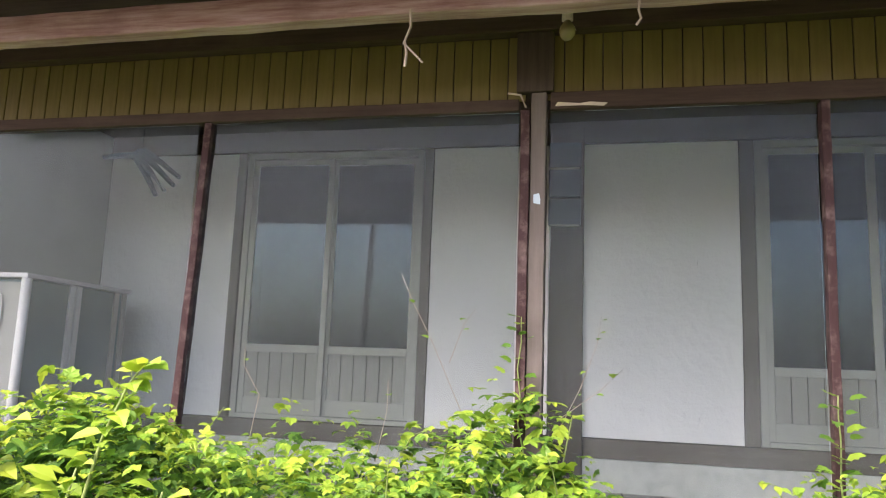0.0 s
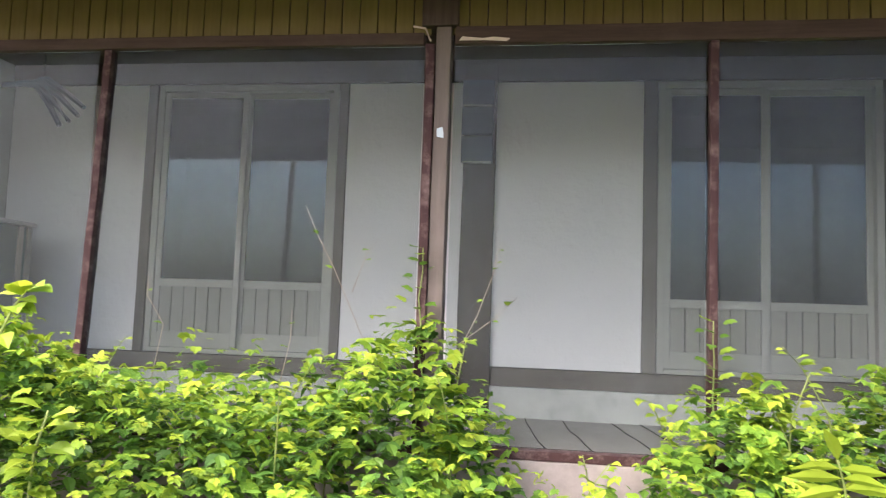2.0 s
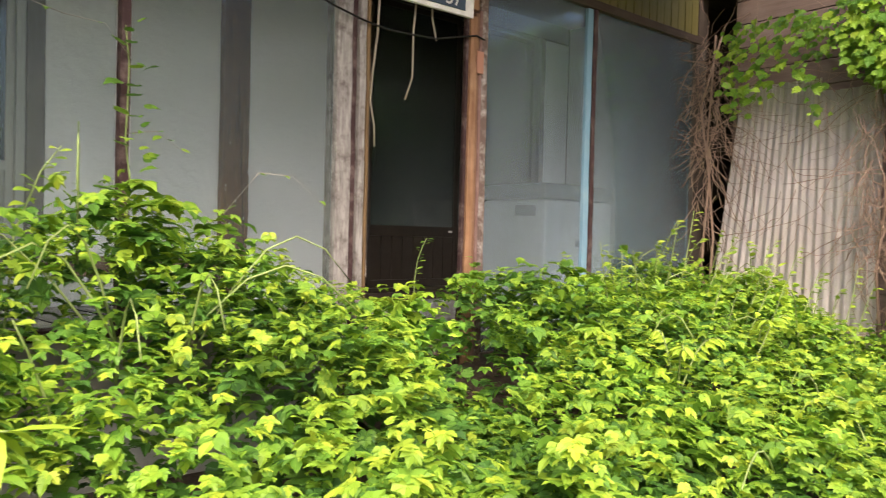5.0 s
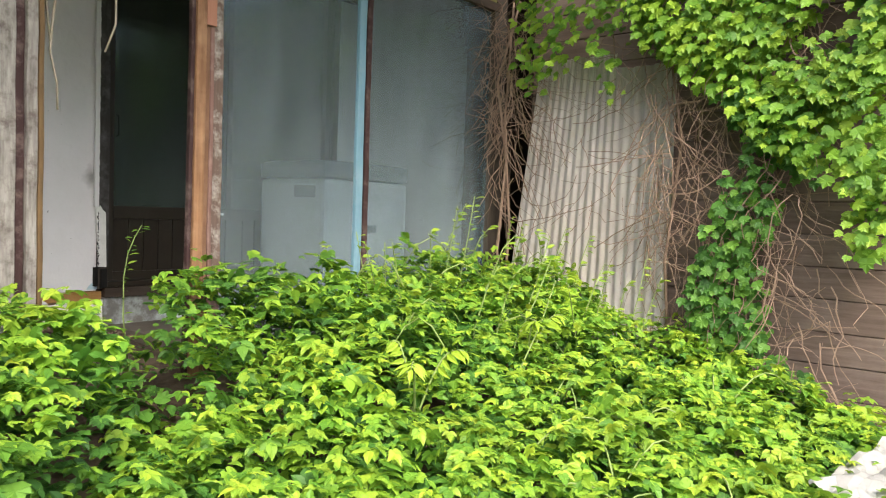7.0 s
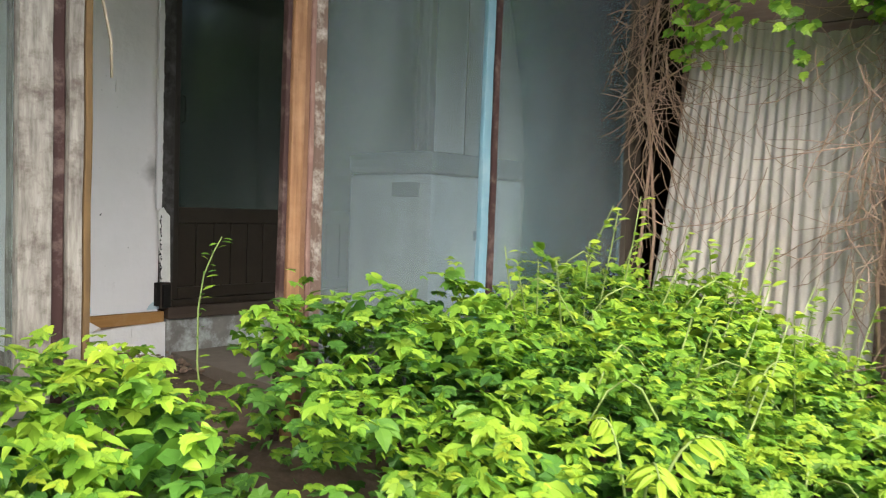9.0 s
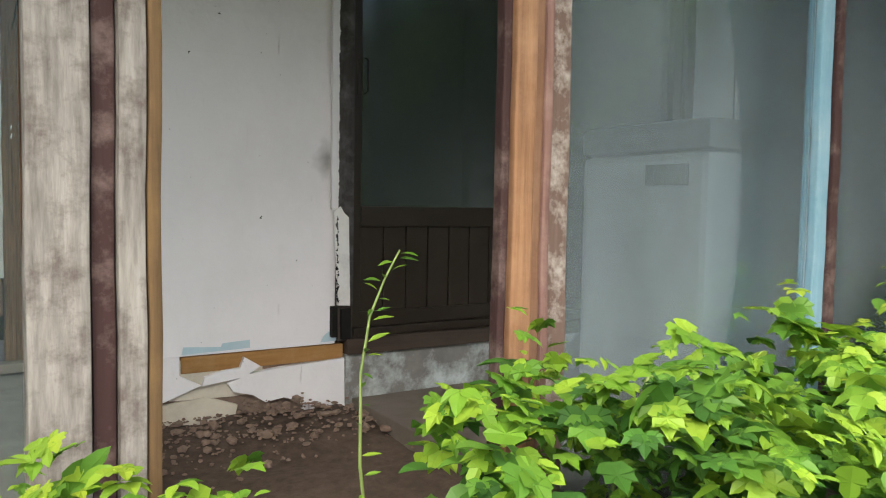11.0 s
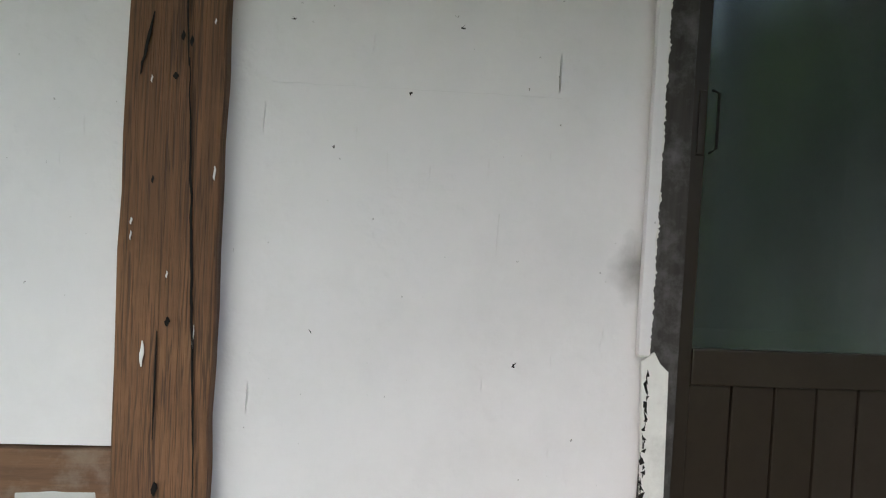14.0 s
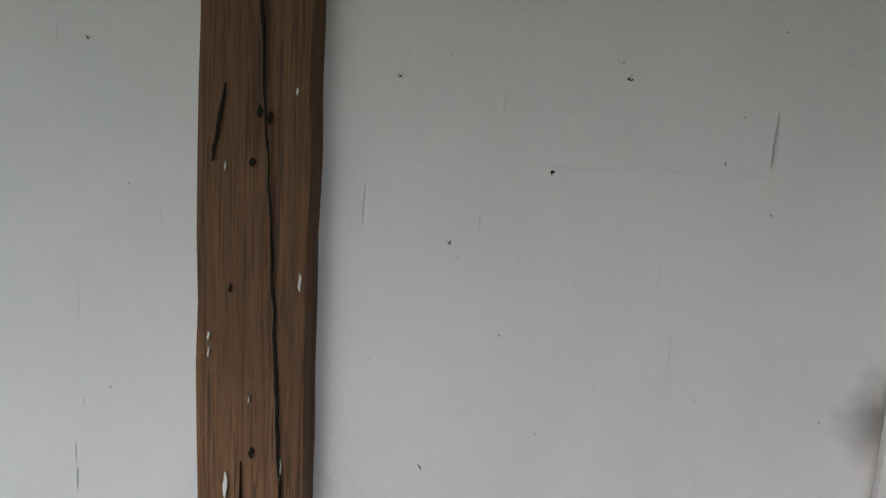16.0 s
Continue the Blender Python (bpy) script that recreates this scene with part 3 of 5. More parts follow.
solid("wall_base", timber(4.872, 7.3, YI - 0.015, YI + T, 0.3, 0.617, rough=0.008), "peeled", "stained concrete base with peeling pale paint", "wall", kind="structure")

# rooms behind the doors: closing walls added, their gloom put into the colour
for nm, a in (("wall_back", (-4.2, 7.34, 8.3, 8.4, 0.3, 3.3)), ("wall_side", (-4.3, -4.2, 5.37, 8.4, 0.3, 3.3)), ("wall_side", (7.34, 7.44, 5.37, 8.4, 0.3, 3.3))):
    solid(nm, boxed(*a), "room", "plain added room wall, coloured near black for the unlit interior", "wall", kind="structure")
solid("floor_room", boxed(-4.2, 7.34, 5.52, 8.3, 0.85, 0.95), "dark_wood_h", "dark floor of the rooms inside", "floor", kind="structure")
solid("ceiling", boxed(-4.3, 7.44, 3.9, 8.4, 3.305, 3.36), "dark_wood_h", "dark boarded ceiling over porch and rooms", "ceiling", kind="structure")

# ---- end walls of the porch ----
solid("wall_end_west", timber(-4.32, -4.203, YO, YI + T, 0.3, 3.3, step=0.2), "end_wall", "plain stained plaster end wall of the porch", "wall", kind="structure")
solid("wall_end_east", timber(7.345, 7.44, 4.18, YI - 0.002, 0.3, 3.3, step=0.2), "plaster", "plain stained plaster end wall of the porch", "wall", kind="structure")
trim("trim_post", timber(7.30, 7.44, 3.88, 4.175, 0.3, 3.3), "dark_wood", "dark corner post at the end of the porch")

# ---- glazed screen ----
def screen_post(x0, x1, y0, y1, z0, z1, material, label, lean=0.0):
    return trim("trim_screen_post", timber(x0, x1, y0, y1, z0, z1, rough=0.004, lean=lean), material, label)


screen_post(-2.492, -2.446, YO - 0.03, YO + 0.04, FLOOR + 0.055, HEAD, "red_wood", "narrow peeling red-brown screen post, leaning", 0.075)
screen_post(-0.532, -0.482, YO - 0.05, YO + 0.03, 0.6, HEAD, "red_wood", "split red-brown screen post with bare edges")
screen_post(-0.479, -0.397, YO - 0.03, YO + 0.09, 0.6, HEAD + 0.1, "inner_wood", "greyed timber post behind the split screen post")
screen_post(-0.56, -0.36, YO - 0.04, YO + 0.07, HEAD + 0.104, 3.304, "dark_wood", "dark timber post head between the cladding boards")
screen_post(0.953, 0.996, YO - 0.03, YO + 0.04, FLOOR, HEAD, "red_wood", "narrow peeling screen post, bare wood near its foot")
screen_post(2.508, 2.552, YO - 0.03, YO + 0.04, FLOOR, HEAD, "red_wood", "narrow dark screen post climbed by a vine")
screen_post(3.64, 3.735, YO - 0.03, YO + 0.09, 0.3, 3.3, "grey_wood", "greyed flaking doorway post")
screen_post(3.737, 3.775, YO - 0.015, YO + 0.06, 0.3, 2.6, "red_wood", "dark red doorway strip")
screen_post(3.777, 3.822, YO - 0.04, YO + 0.06, 0.3, 2.6, "grey_wood", "pale flaking doorway strip")
screen_post(3.824, 3.846, YO - 0.045, YO + 0.02, 0.3, 2.6, "shaded_ochre", "bare ochre doorway batten")
screen_post(4.540, 4.562, YO - 0.052, YO - 0.02, 0.35, 2.55, "red_wood", "dark red inner doorway strip", 0.015)
screen_post(4.564, 4.622, YO - 0.066, YO - 0.01, 0.35, 2.55, "raw_wood", "bare orange doorway post, leaning slightly", 0.015)
screen_post(4.624, 4.658, YO - 0.05, YO + 0.05, 0.35, 2.58, "brown_strip", "brown doorway strip", 0.01)
screen_post(4.66, 4.683, YO - 0.057, YO + 0.05, 0.35, 2.6, "pink_strip", "pinkish faded doorway strip", 0.005)
screen_post(4.685, 4.752, YO - 0.04, YO + 0.08, 0.35, 3.3, "flaky", "brown doorway post with flaking white paint")
screen_post(5.765, 5.825, YO - 0.02, YO + 0.01, 0.4, HEAD, "blue", "strip of faded blue tape along a screen post")
screen_post(5.828, 5.868, YO - 0.03, YO + 0.04, 0.4, HEAD, "red_wood", "narrow dark screen post edged with blue tape")
screen_post(7.2, 7.29, YO - 0.03, YO + 0.05, 0.3, HEAD, "dark_wood", "dark end post of the screen")
trim("trim_rail", timber(-4.2, -0.545, YO - 0.03, YO + 0.06, HEAD + 0.003, HEAD + 0.07), "dark_wood_h", "dark rail over the panes")
trim("trim_rail", timber(-0.375, 3.635, YO - 0.03, YO + 0.06, HEAD + 0.003, HEAD + 0.1), "dark_wood_h", "dark rail over the panes")
trim("trim_rail", timber(4.75, 7.29, YO - 0.03, YO + 0.06, HEAD + 0.003, HEAD + 0.07), "dark_wood_h", "dark rail over the panes")
trim("trim_rail", timber(3.737, 4.68, YO - 0.03, YO + 0.06, 2.605, 2.68), "raw_wood", "pale lintel over the open doorway")
trim("trim_rail", timber(-4.2, 3.63, YO - 0.05, YO + 0.06, FLOOR + 0.003, FLOOR + 0.05), "red_wood", "rotten red-brown bottom rail of the screen")
for x0, x1, z0 in ((-4.2, -2.475, FLOOR + 0.055), (-2.42, -0.545, FLOOR + 0.055), (-0.375, 0.94, FLOOR + 0.055), (1.005, 2.495, FLOOR + 0.055), (2.565, 3.635, FLOOR + 0.055), (4.756, 5.76, 0.42), (5.872, 7.195, 0.42)):
    w = solid("window_screen", boxed(x0, x1, YO + 0.004, YO + 0.009, z0, HEAD), "pane_dusty" if x0 > 4 else "pane", "dusty greenish see-through pane of the porch screen", "window", kind="structure")
    w.visible_shadow = False

# ---- cladding above the screen and eave ----
clad = thing("cladding", (-2.0, YO, HEAD + 0.07), "mustard-painted vertical board cladding under the eave", "cladding", kind="structure")
x = -4.2
while x < 7.25:
    if not (-0.56 < x + 0.05 < -0.36):
        part("board", boxed(x + 0.002, x + 0.098, YO + 0.012 + 0.004 * random.random(), YO + 0.03, HEAD + 0.07, 3.3, bevel=0.004), "mustard", clad)
    x += 0.1025
trim("trim_eave_plate", timber(-4.4, 7.25, YO - 0.06, YO + 0.05, 3.305, 3.45), "dark_wood_h", "dark plate under the eave")
trim("trim_fascia", timber(-5.0, 6.9, 3.16, 3.26, 3.12, 3.27, rough=0.006, bevel=0.012), "fascia", "faded red-brown eave beam with worn patches")


def soffit():
    bm = bmesh.new()
    for i in range(14):
        y0 = 2.45 + i * 0.11
        z = 3.28 + 0.18 * (y0 - 2.45) / 1.45
        box(bm, -5.0, 6.9, y0, y0 + 0.106, z, z + 0.02)
    return bm


solid("ceiling_eave", soffit(), "dark_wood_h", "dark boarded underside of the eave", "ceiling", kind="structure")


def roof():
    bm = bmesh.new()
    q = [bm.verts.new(p) for p in ((-5.2, 2.3, 3.36), (6.95, 2.3, 3.36), (6.95, 6.2, 5.0), (-5.2, 6.2, 5.0), (-5.2, 9.0, 3.4), (6.95, 9.0, 3.4))]
    bm.faces.new((q[0], q[1], q[2], q[3]))
    bm.faces.new((q[3], q[2], q[5], q[4]))
    r = bmesh.ops.solidify(bm, geom=bm.faces[:], thickness=0.05)
    return bm


solid("roof", roof(), "dark_wood_h", "dark pitched roof over the house", "roof", kind="structure")

# ---- shed wall beside the house ----
XS = 7.42
shed = thing("shed", (XS, 1.5, 0), "weathered timber shed wall with rough boards", "shed")
z = 0.02
while z < 3.25:
    h = 0.2
    part("board", timber(XS + 0.03, XS + 0.055, -1.5, 3.62, z, z + h - 0.006, rough=0.006, bevel=0.004, step=0.3), "shed", shed)
    z += h
part("backing", boxed(XS + 0.06, XS + 0.09, -1.5, 3.62, 0, 3.25), "shed", shed)


# unseen walls, end and cover added in dark colours to black out the gap
part("side_wall", boxed(XS + 0.094, 9.6, 3.56, 3.62, 0, 3.25), "dark_wood", shed)
solid("wall_passage", boxed(XS + 0.03, 9.6, 4.6, 4.7, -0.05, 3.3), "dark_wood", "added dark wall that keeps the gap beside the house black", "wall", kind="structure")
solid("wall_passage", boxed(9.6, 9.7, 3.5, 4.7, -0.05, 3.3), "dark_wood", "added dark end that closes off sky behind the gap", "wall", kind="structure")
solid("ceiling_passage", boxed(XS - 0.1, 9.7, 3.5, 4.7, 3.302, 3.36), "dark_wood_h", "added cover that keeps daylight out of the gap", "ceiling", kind="structure")


def corrugated(y0, y1, z0, z1, x, lean, skew):
    bm = bmesh.new()
    n = int((y1 - y0) / 0.076 * 8)
    rows = []
    for k in range(7):
        t = k / 6
        z = z0 + (z1 - z0) * t
        rows.append([bm.verts.new((x + lean * t - 0.012 * math.cos(2 * math.pi * i / 8) + 0.01 * noise.noise((i * 0.05, k, 1)), y0 + (y1 - y0) * i / n - skew * t * i / n, z + 0.015 * noise.noise((i * 0.1, 5, 2)))) for i in range(n + 1)])
    for a, b in zip(rows, rows[1:]):
        for i in range(n):
            bm.faces.new((a[i], a[i + 1], b[i + 1], b[i]))
    bmesh.ops.solidify(bm, geom=bm.faces[:], thickness=0.002)
    return bm


for y0, y1, z1, dx, skew in ((2.86, 3.8, 2.46, 0.0, 0.29), (2.42, 2.9, 2.36, 0.03, 0.0)):
    solid("corrugated_sheet", corrugated(y0, y1, 0.1, z1, XS - 0.07 + dx, 0.03, skew), "iron", "grey weathered corrugated iron sheet leaning on the shed", "corrugated sheet", "sheets against the shed", smooth=True)

# ---- washing machine behind the screen ----
wm = thing("washing_machine", (6.56, 4.9, ENTRY), "aged white washing machine with grey lid, behind the screen", "washing machine")
part("body", boxed(6.1, 7.0, 4.52, 5.28, ENTRY + 0.03, 1.5, bevel=0.035), "white", wm)
part("lid", boxed(6.09, 7.01, 4.51, 5.29, 1.503, 1.64, bevel=0.045), "lid", wm, "dark grey plastic lid")
part("control_panel", boxed(6.094, 6.102, 4.62, 4.86, 1.36, 1.45, bevel=0.003), "lid", wm)
part("control_panel", boxed(6.5, 6.64, 4.512, 4.522, 1.1, 1.16, bevel=0.003), "lid", wm)
for a in (6.16, 6.9):
    for b in (4.58, 5.2):
        part("foot", boxed(a, a + 0.05, b, b + 0.05, ENTRY, ENTRY + 0.035, bevel=0.004), "black", wm)

# ---- glass-fronted cabinet at the west end ----
cab = thing("display_cabinet", (-3.9, 4.5, FLOOR), "old cabinet with pale metal corner posts and teal doors", "cabinet")
part("body", boxed(-4.19, -3.66, 4.0, 4.98, FLOOR + 0.06, 1.93, bevel=0.01), "cabinet_teal", cab)
part("front_panel", boxed(-4.17, -3.68, 3.985, 3.998, FLOOR + 0.08, 1.91, bevel=0.004), "cabinet_grey", cab)
part("top", boxed(-4.195, -3.625, 3.945, 5.0, 1.935, 1.965, bevel=0.008), "cabinet_edge", cab)
part("plinth", boxed(-4.17, -3.68, 3.99, 4.96, FLOOR + 0.004, FLOOR + 0.056, bevel=0.004), "cabinet_grey", cab)
part("corner_post", tube([(-3.648, 3.968, FLOOR + 0.005), (-3.648, 3.968, 1.3), (-3.648, 3.968, 1.933)], 0.03, 12), "cabinet_edge", cab, "pale rounded corner post", smooth=True)
for y in (4.36, 4.425, 4.83, 4.92):
    part("stile", boxed(-3.658, -3.64, y, y + 0.05, FLOOR + 0.02, 1.93, bevel=0.006), "cabinet_edge" if y < 4.5 else "cabinet_grey", cab)


def cloth():
    bm = bmesh.new()
    rows = []
    for k in range(19):
        t = k / 18
        row = []
        for i in range(9):
            x = -4.14 + 0.32 * i / 8 * (1 - 0.25 * t) + 0.02 * math.sin(7 * t)
            row.append(bm.verts.new((x, 3.955 + 0.018 * math.sin(i * 1.7 + 2 * t), 1.86 - 0.95 * t - 0.03 * i / 8)))
        rows.append(row)
    for a, b in zip(rows, rows[1:]):
        for i in range(8):
            bm.faces.new((a[i], a[i + 1], b[i + 1], b[i]))
    bmesh.ops.solidify(bm, geom=bm.faces[:], thickness=0.003)
    return bm


solid("hanging_cloth", cloth(), "white_paint", "pale torn sheet hanging on the cabinet front", "cloth", smooth=True)

# ---- plants ----
def mesh_from(name, verts, faces, material):
    me = bpy.data.meshes.new(name)
    me.from_pydata(verts, [], faces)
    me.materials.append(M[material])
    return me


OVATE = ([(0, 0, 0), (0.26, 0.25, 0.05), (0.3, 0.5, 0.06), (0.17, 0.78, 0.02), (0, 1, -0.1), (-0.17, 0.78, 0.02), (-0.3, 0.5, 0.06), (-0.26, 0.25, 0.05), (0, 0.5, -0.02)],
         [(0, 1, 8), (1, 2, 8), (2, 3, 8), (3, 4, 8), (4, 5, 8), (5, 6, 8), (6, 7, 8), (7, 0, 8)])
LOBED = ([(0, 0, 0), (0.3, 0.02, 0.03), (0.5, 0.3, 0.0), (0.39, 0.43, 0.05), (0.42, 0.68, 0.0), (0.23, 0.68, 0.03), (0, 1.0, -0.08), (-0.23, 0.68, 0.03), (-0.42, 0.68, 0.0), (-0.39, 0.43, 0.05), (-0.5, 0.3, 0.0), (-0.3, 0.02, 0.03), (0, 0.4, -0.03)],
         [(i, (i + 1) % 12, 12) for i in range(12)])
TOOTHED = ([(0, 0, 0), (0.22, 0.1, 0.03), (0.36, 0.3, 0.02), (0.27, 0.36, 0.05), (0.33, 0.55, 0.02), (0.2, 0.6, 0.04), (0.2, 0.78, 0.0), (0, 1.05, -0.1), (-0.2, 0.78, 0.0), (-0.2, 0.6, 0.04), (-0.33, 0.55, 0.02), (-0.27, 0.36, 0.05), (-0.36, 0.3, 0.02), (-0.22, 0.1, 0.03), (0, 0.45, -0.03)],
           [(i, (i + 1) % 14, 14) for i in range(14)])
SLIM = ([(0, 0, 0), (0.14, 0.3, 0.03), (0.13, 0.6, 0.0), (0, 1, -0.12), (-0.13, 0.6, 0.0), (-0.14, 0.3, 0.03), (0, 0.45, -0.02)],
        [(i, (i + 1) % 6, 6) for i in range(6)])


class Foliage:
    """Collects many small leaves into one mesh."""

    def __init__(self):
        self.v, self.f, self.n = [], [], 0

    def leaf(self, shape, at, ahead, up, size):
        vs, fs = shape
        a = ahead.normalized()
        r = a.cross(up)
        if r.length < 1e-3:
            r = a.orthogonal()
        r.normalize()
        u = r.cross(a)
        curl = random.uniform(-0.15, 0.3)
        for x, y, z in vs:
            self.v.append(at + size * (x * r + y * a + (z - curl * y * y) * u))
        self.f += [tuple(i + self.n for i in q) for q in fs]
        self.n += len(vs)

    def sprig(self, at, way, size, shape, count):
        """A compound leaf of a few leaflets."""
        way = way.normalized()
        side = way.cross(Vector((0, 0, 1)))
        side = (side if side.length > 1e-3 else Vector((1, 0, 0))).normalized()
        up = side.cross(way)
        self.leaf(shape, at, way, up, size)
        for k in range((count - 1) // 2):
            base = at - way * size * 0.35 * (k + 0.3)
            for s in (1, -1):
                d = way * 0.55 + side * s * random.uniform(0.8, 1.1) + Vector((0, 0, random.uniform(-0.25, 0.1)))
                self.leaf(shape, base, d, up, size * random.uniform(0.7, 0.95))

    def mesh(self, name, material):
        return mesh_from(name, self.v, self.f, material)


def smooth(a, b, x):
    t = min(1, max(0, (x - a) / (b - a)))
    return t * t * (3 - 2 * t)


# crest of the growth along the screen: x, height
CREST = [(-6, 0.9), (-4, 1.0), (-3, 1.02), (-2.2, 1.1), (-1.3, 1.02), (-0.9, 1.18), (-0.5, 1.34), (-0.2, 1.05), (0.1, 0.68), (0.5, 0.66), (0.75, 0.95), (0.95, 1.05), (1.3, 0.93), (1.7, 1.14), (2.2, 1.27), (2.6, 1.26), (3.0, 1.08), (3.3, 0.95), (3.55, 0.84), (3.8, 0.78), (4.0, 0.82), (4.2, 0.88), (4.5, 0.95), (4.8, 0.92), (5.3, 0.94), (6, 0.92), (6.8, 0.88), (7.5, 0.95), (9, 1.0)]
CREST_X, CREST_Z = zip(*CREST)


def growth(x, y):
    """Height of the undergrowth over the ground."""
    top = float(np.interp(x, CREST_X, CREST_Z))
    h = 0.22 + (top - 0.22) * (0.35 * smooth(0.9, 2.0, y) + 0.65 * smooth(1.9, 3.3, y))
    h += 0.5 * math.exp(-((x + 2.3) ** 2 / 0.9 + (y - 2.4) ** 2 / 0.35))
    h *= 1 + 0.22 * noise.noise((x * 1.7, y * 1.7, 4)) + 0.12 * noise.noise((x * 5, y * 5, 9))
    return h


# the trodden line through the growth
WAY = [Vector(p) for p in ((1.4, 0.3), (2.5, 0.38), (2.6, 0.8), (2.9, 1.42), (3.1, 2.0), (3.45, 2.45), (3.86, 2.8), (3.89, 2.94), (3.97, 3.2), (4.05, 3.45), (4.12, 3.63), (4.2, 3.78))]


def trodden(x, y):
    """Distance from the middle of the trodden line."""
    p, best = Vector((x, y)), 9.0
    for a, b in zip(WAY, WAY[1:]):
        u = min(1.0, max(0.0, (p - a).dot(b - a) / (b - a).length_squared))
        best = min(best, (a.lerp(b, u) - p).length)
    return best


def undergrowth(name, x0, x1, y0, y1, density, material, shapes, size, counts, label, lift=0.0, sink=0.2, hole=-0.1):
    f = Foliage()
    n = int((x1 - x0) * (y1 - y0) * density)
    for _ in range(n):
        x, y = random.uniform(x0, x1), random.uniform(y0, y1)
        e = 0.05
        h = growth(x, y)
        if y > 3.05 and -0.02 < x < 0.62 and random.random() < 0.85:
            continue
        z = h * (1 - abs(random.gauss(0, sink))) + lift + random.uniform(-0.03, 0.05)
        # gaps between the shoots
        if z < 0.03 or (material == "leaf_young" and 3.9 < x < 5.2 and y > 2.7) or noise.noise((x * 6.5, y * 6.5, z * 5 + 2)) < hole:
            continue
        low = 0.36 + 0.42 * max(0.0, y - 2.95)
        if z > low and trodden(x, y) < 0.13:
            z = random.uniform(0.12, low)
        dx, dy = (growth(x + e, y) - h) / e, (growth(x, y + e) - h) / e
        a = random.uniform(0, 2 * math.pi)
        way = Vector((math.cos(a) - 0.2 * dx, math.sin(a) * 0.75 - 0.35 - 0.2 * dy, random.uniform(-0.8, 0.45)))
        big = 1.35 if noise.noise((x * 2.1, y * 2.1, 11)) > 0.18 else 1.0
        f.sprig(Vector((x, min(y, 3.77), z)), way, big * size * random.uniform(0.5, 1.3), random.choice(shapes), random.choice(counts))
    ob = new(name, f.mesh(name, material))
    return tagged(ob, label, "undergrowth", kind="stuff")


undergrowth("vine_undergrowth", -5.5, 1.5, 1.9, 3.76, 1050, "leaf", (LOBED, LOBED, OVATE), 0.052, (1, 3, 3), "bright green vine leaves heaped against the porch")
undergrowth("vine_undergrowth", 1.5, 4.45, 1.3, 3.76, 1250, "leaf", (LOBED, OVATE, TOOTHED), 0.052, (1, 3, 3, 5), "bright green vine leaves heaped against the porch")
undergrowth("vine_undergrowth", 4.45, 7.3, 1.1, 3.76, 1250, "leaf", (LOBED, OVATE, TOOTHED, TOOTHED), 0.054, (1, 3, 3, 5), "bright green vine leaves heaped before the doorway")
# lower layer in the darkened leaf colour, painting shade between the shoots
undergrowth("deep_undergrowth", -5.5, 7.3, 1.0, 3.74, 620, "leaf_darkened", (OVATE, LOBED), 0.062, (1, 3, 5), "green leaves under the vines, darkened for the shade there", -0.08, 0.3, -0.5)
undergrowth("young_undergrowth", -5.5, 7.3, 0.9, 3.7, 250, "leaf_young", (OVATE, TOOTHED), 0.04, (3, 5, 5), "yellow-green young shoots among the vines", 0.05, 0.1, -0.05)
undergrowth("weeds", -5.5, 7.3, -1.5, 1.3, 220, "leaf", (OVATE,), 0.05, (3, 5), "low green weeds on the trodden ground")


def trampled():
    """Low, pressed-down leaves along the trodden line."""
    f = Foliage()
    for a, b in zip(WAY[1:], WAY[2:]):
        for _ in range(int((b - a).length * 520)):
            p = a.lerp(b, random.random())
            x, y = p.x + random.gauss(0, 0.13), p.y + random.gauss(0, 0.13)
            t = random.uniform(0, 6.28)
            way = Vector((math.cos(t), math.sin(t) - 0.2, random.uniform(-0.4, 0.4)))
            f.sprig(Vector((x, y, random.uniform(0.16, 0.33))), way, random.uniform(0.035, 0.07), random.choice((LOBED, OVATE, TOOTHED)), random.choice((1, 3)))
    return tagged(new("trampled_leaves", f.mesh("trampled_leaves", "leaf")), "pressed-down green leaves along the trodden way", "undergrowth", kind="stuff")


trampled()


# ---- broken base of the entry wall ----
def shard(points, y, thick, jitter=0.006):
    """A thin broken piece of plaster on the wall, from its outline in x and z."""
    bm = bmesh.new()
    pts = [(px + random.uniform(-jitter, jitter), pz + random.uniform(-jitter, jitter)) for px, pz in points]
    n = len(pts)
    if sum(pts[k][0] * pts[(k + 1) % n][1] - pts[(k + 1) % n][0] * pts[k][1] for k in range(n)) < 0:
        pts.reverse()
    f = [bm.verts.new((px, y, pz)) for px, pz in pts]
    b = [bm.verts.new((px, y + thick, pz)) for px, pz in pts]
    for t in tessellate_polygon([[Vector((px, pz, 0)) for px, pz in pts]]):
        p, q, r = (f[k].co for k in t)
        t = t if (q - p).cross(r - p).y < 0 else t[::-1]
        if len(set(t)) == 3:
            bm.faces.new([f[k] for k in t])
            bm.faces.new([b[k] for k in reversed(t)])
    for k in range(n):
        m = (k + 1) % n
        bm.faces.new((f[k], b[k], b[m], f[m]))
    for q in bm.faces:
        q.tag = True
    return bm


base = thing("wall_entry_base", (4.3, YI, 0.3), "broken white base plaster over rubble and a bare beam", "wall", kind="structure")
part("backing", timber(4.02, 4.868, YI + 0.014, YI + T, 0.3, 0.606, rough=0.008), "rubble", base)
# black plate at the back of the hole, painted as its shade
part("cavity", boxed(3.64, 4.018, YI + 0.12, YI + T, 0.3, 0.6), "black", base, "black backing painted as the shade inside the hole")
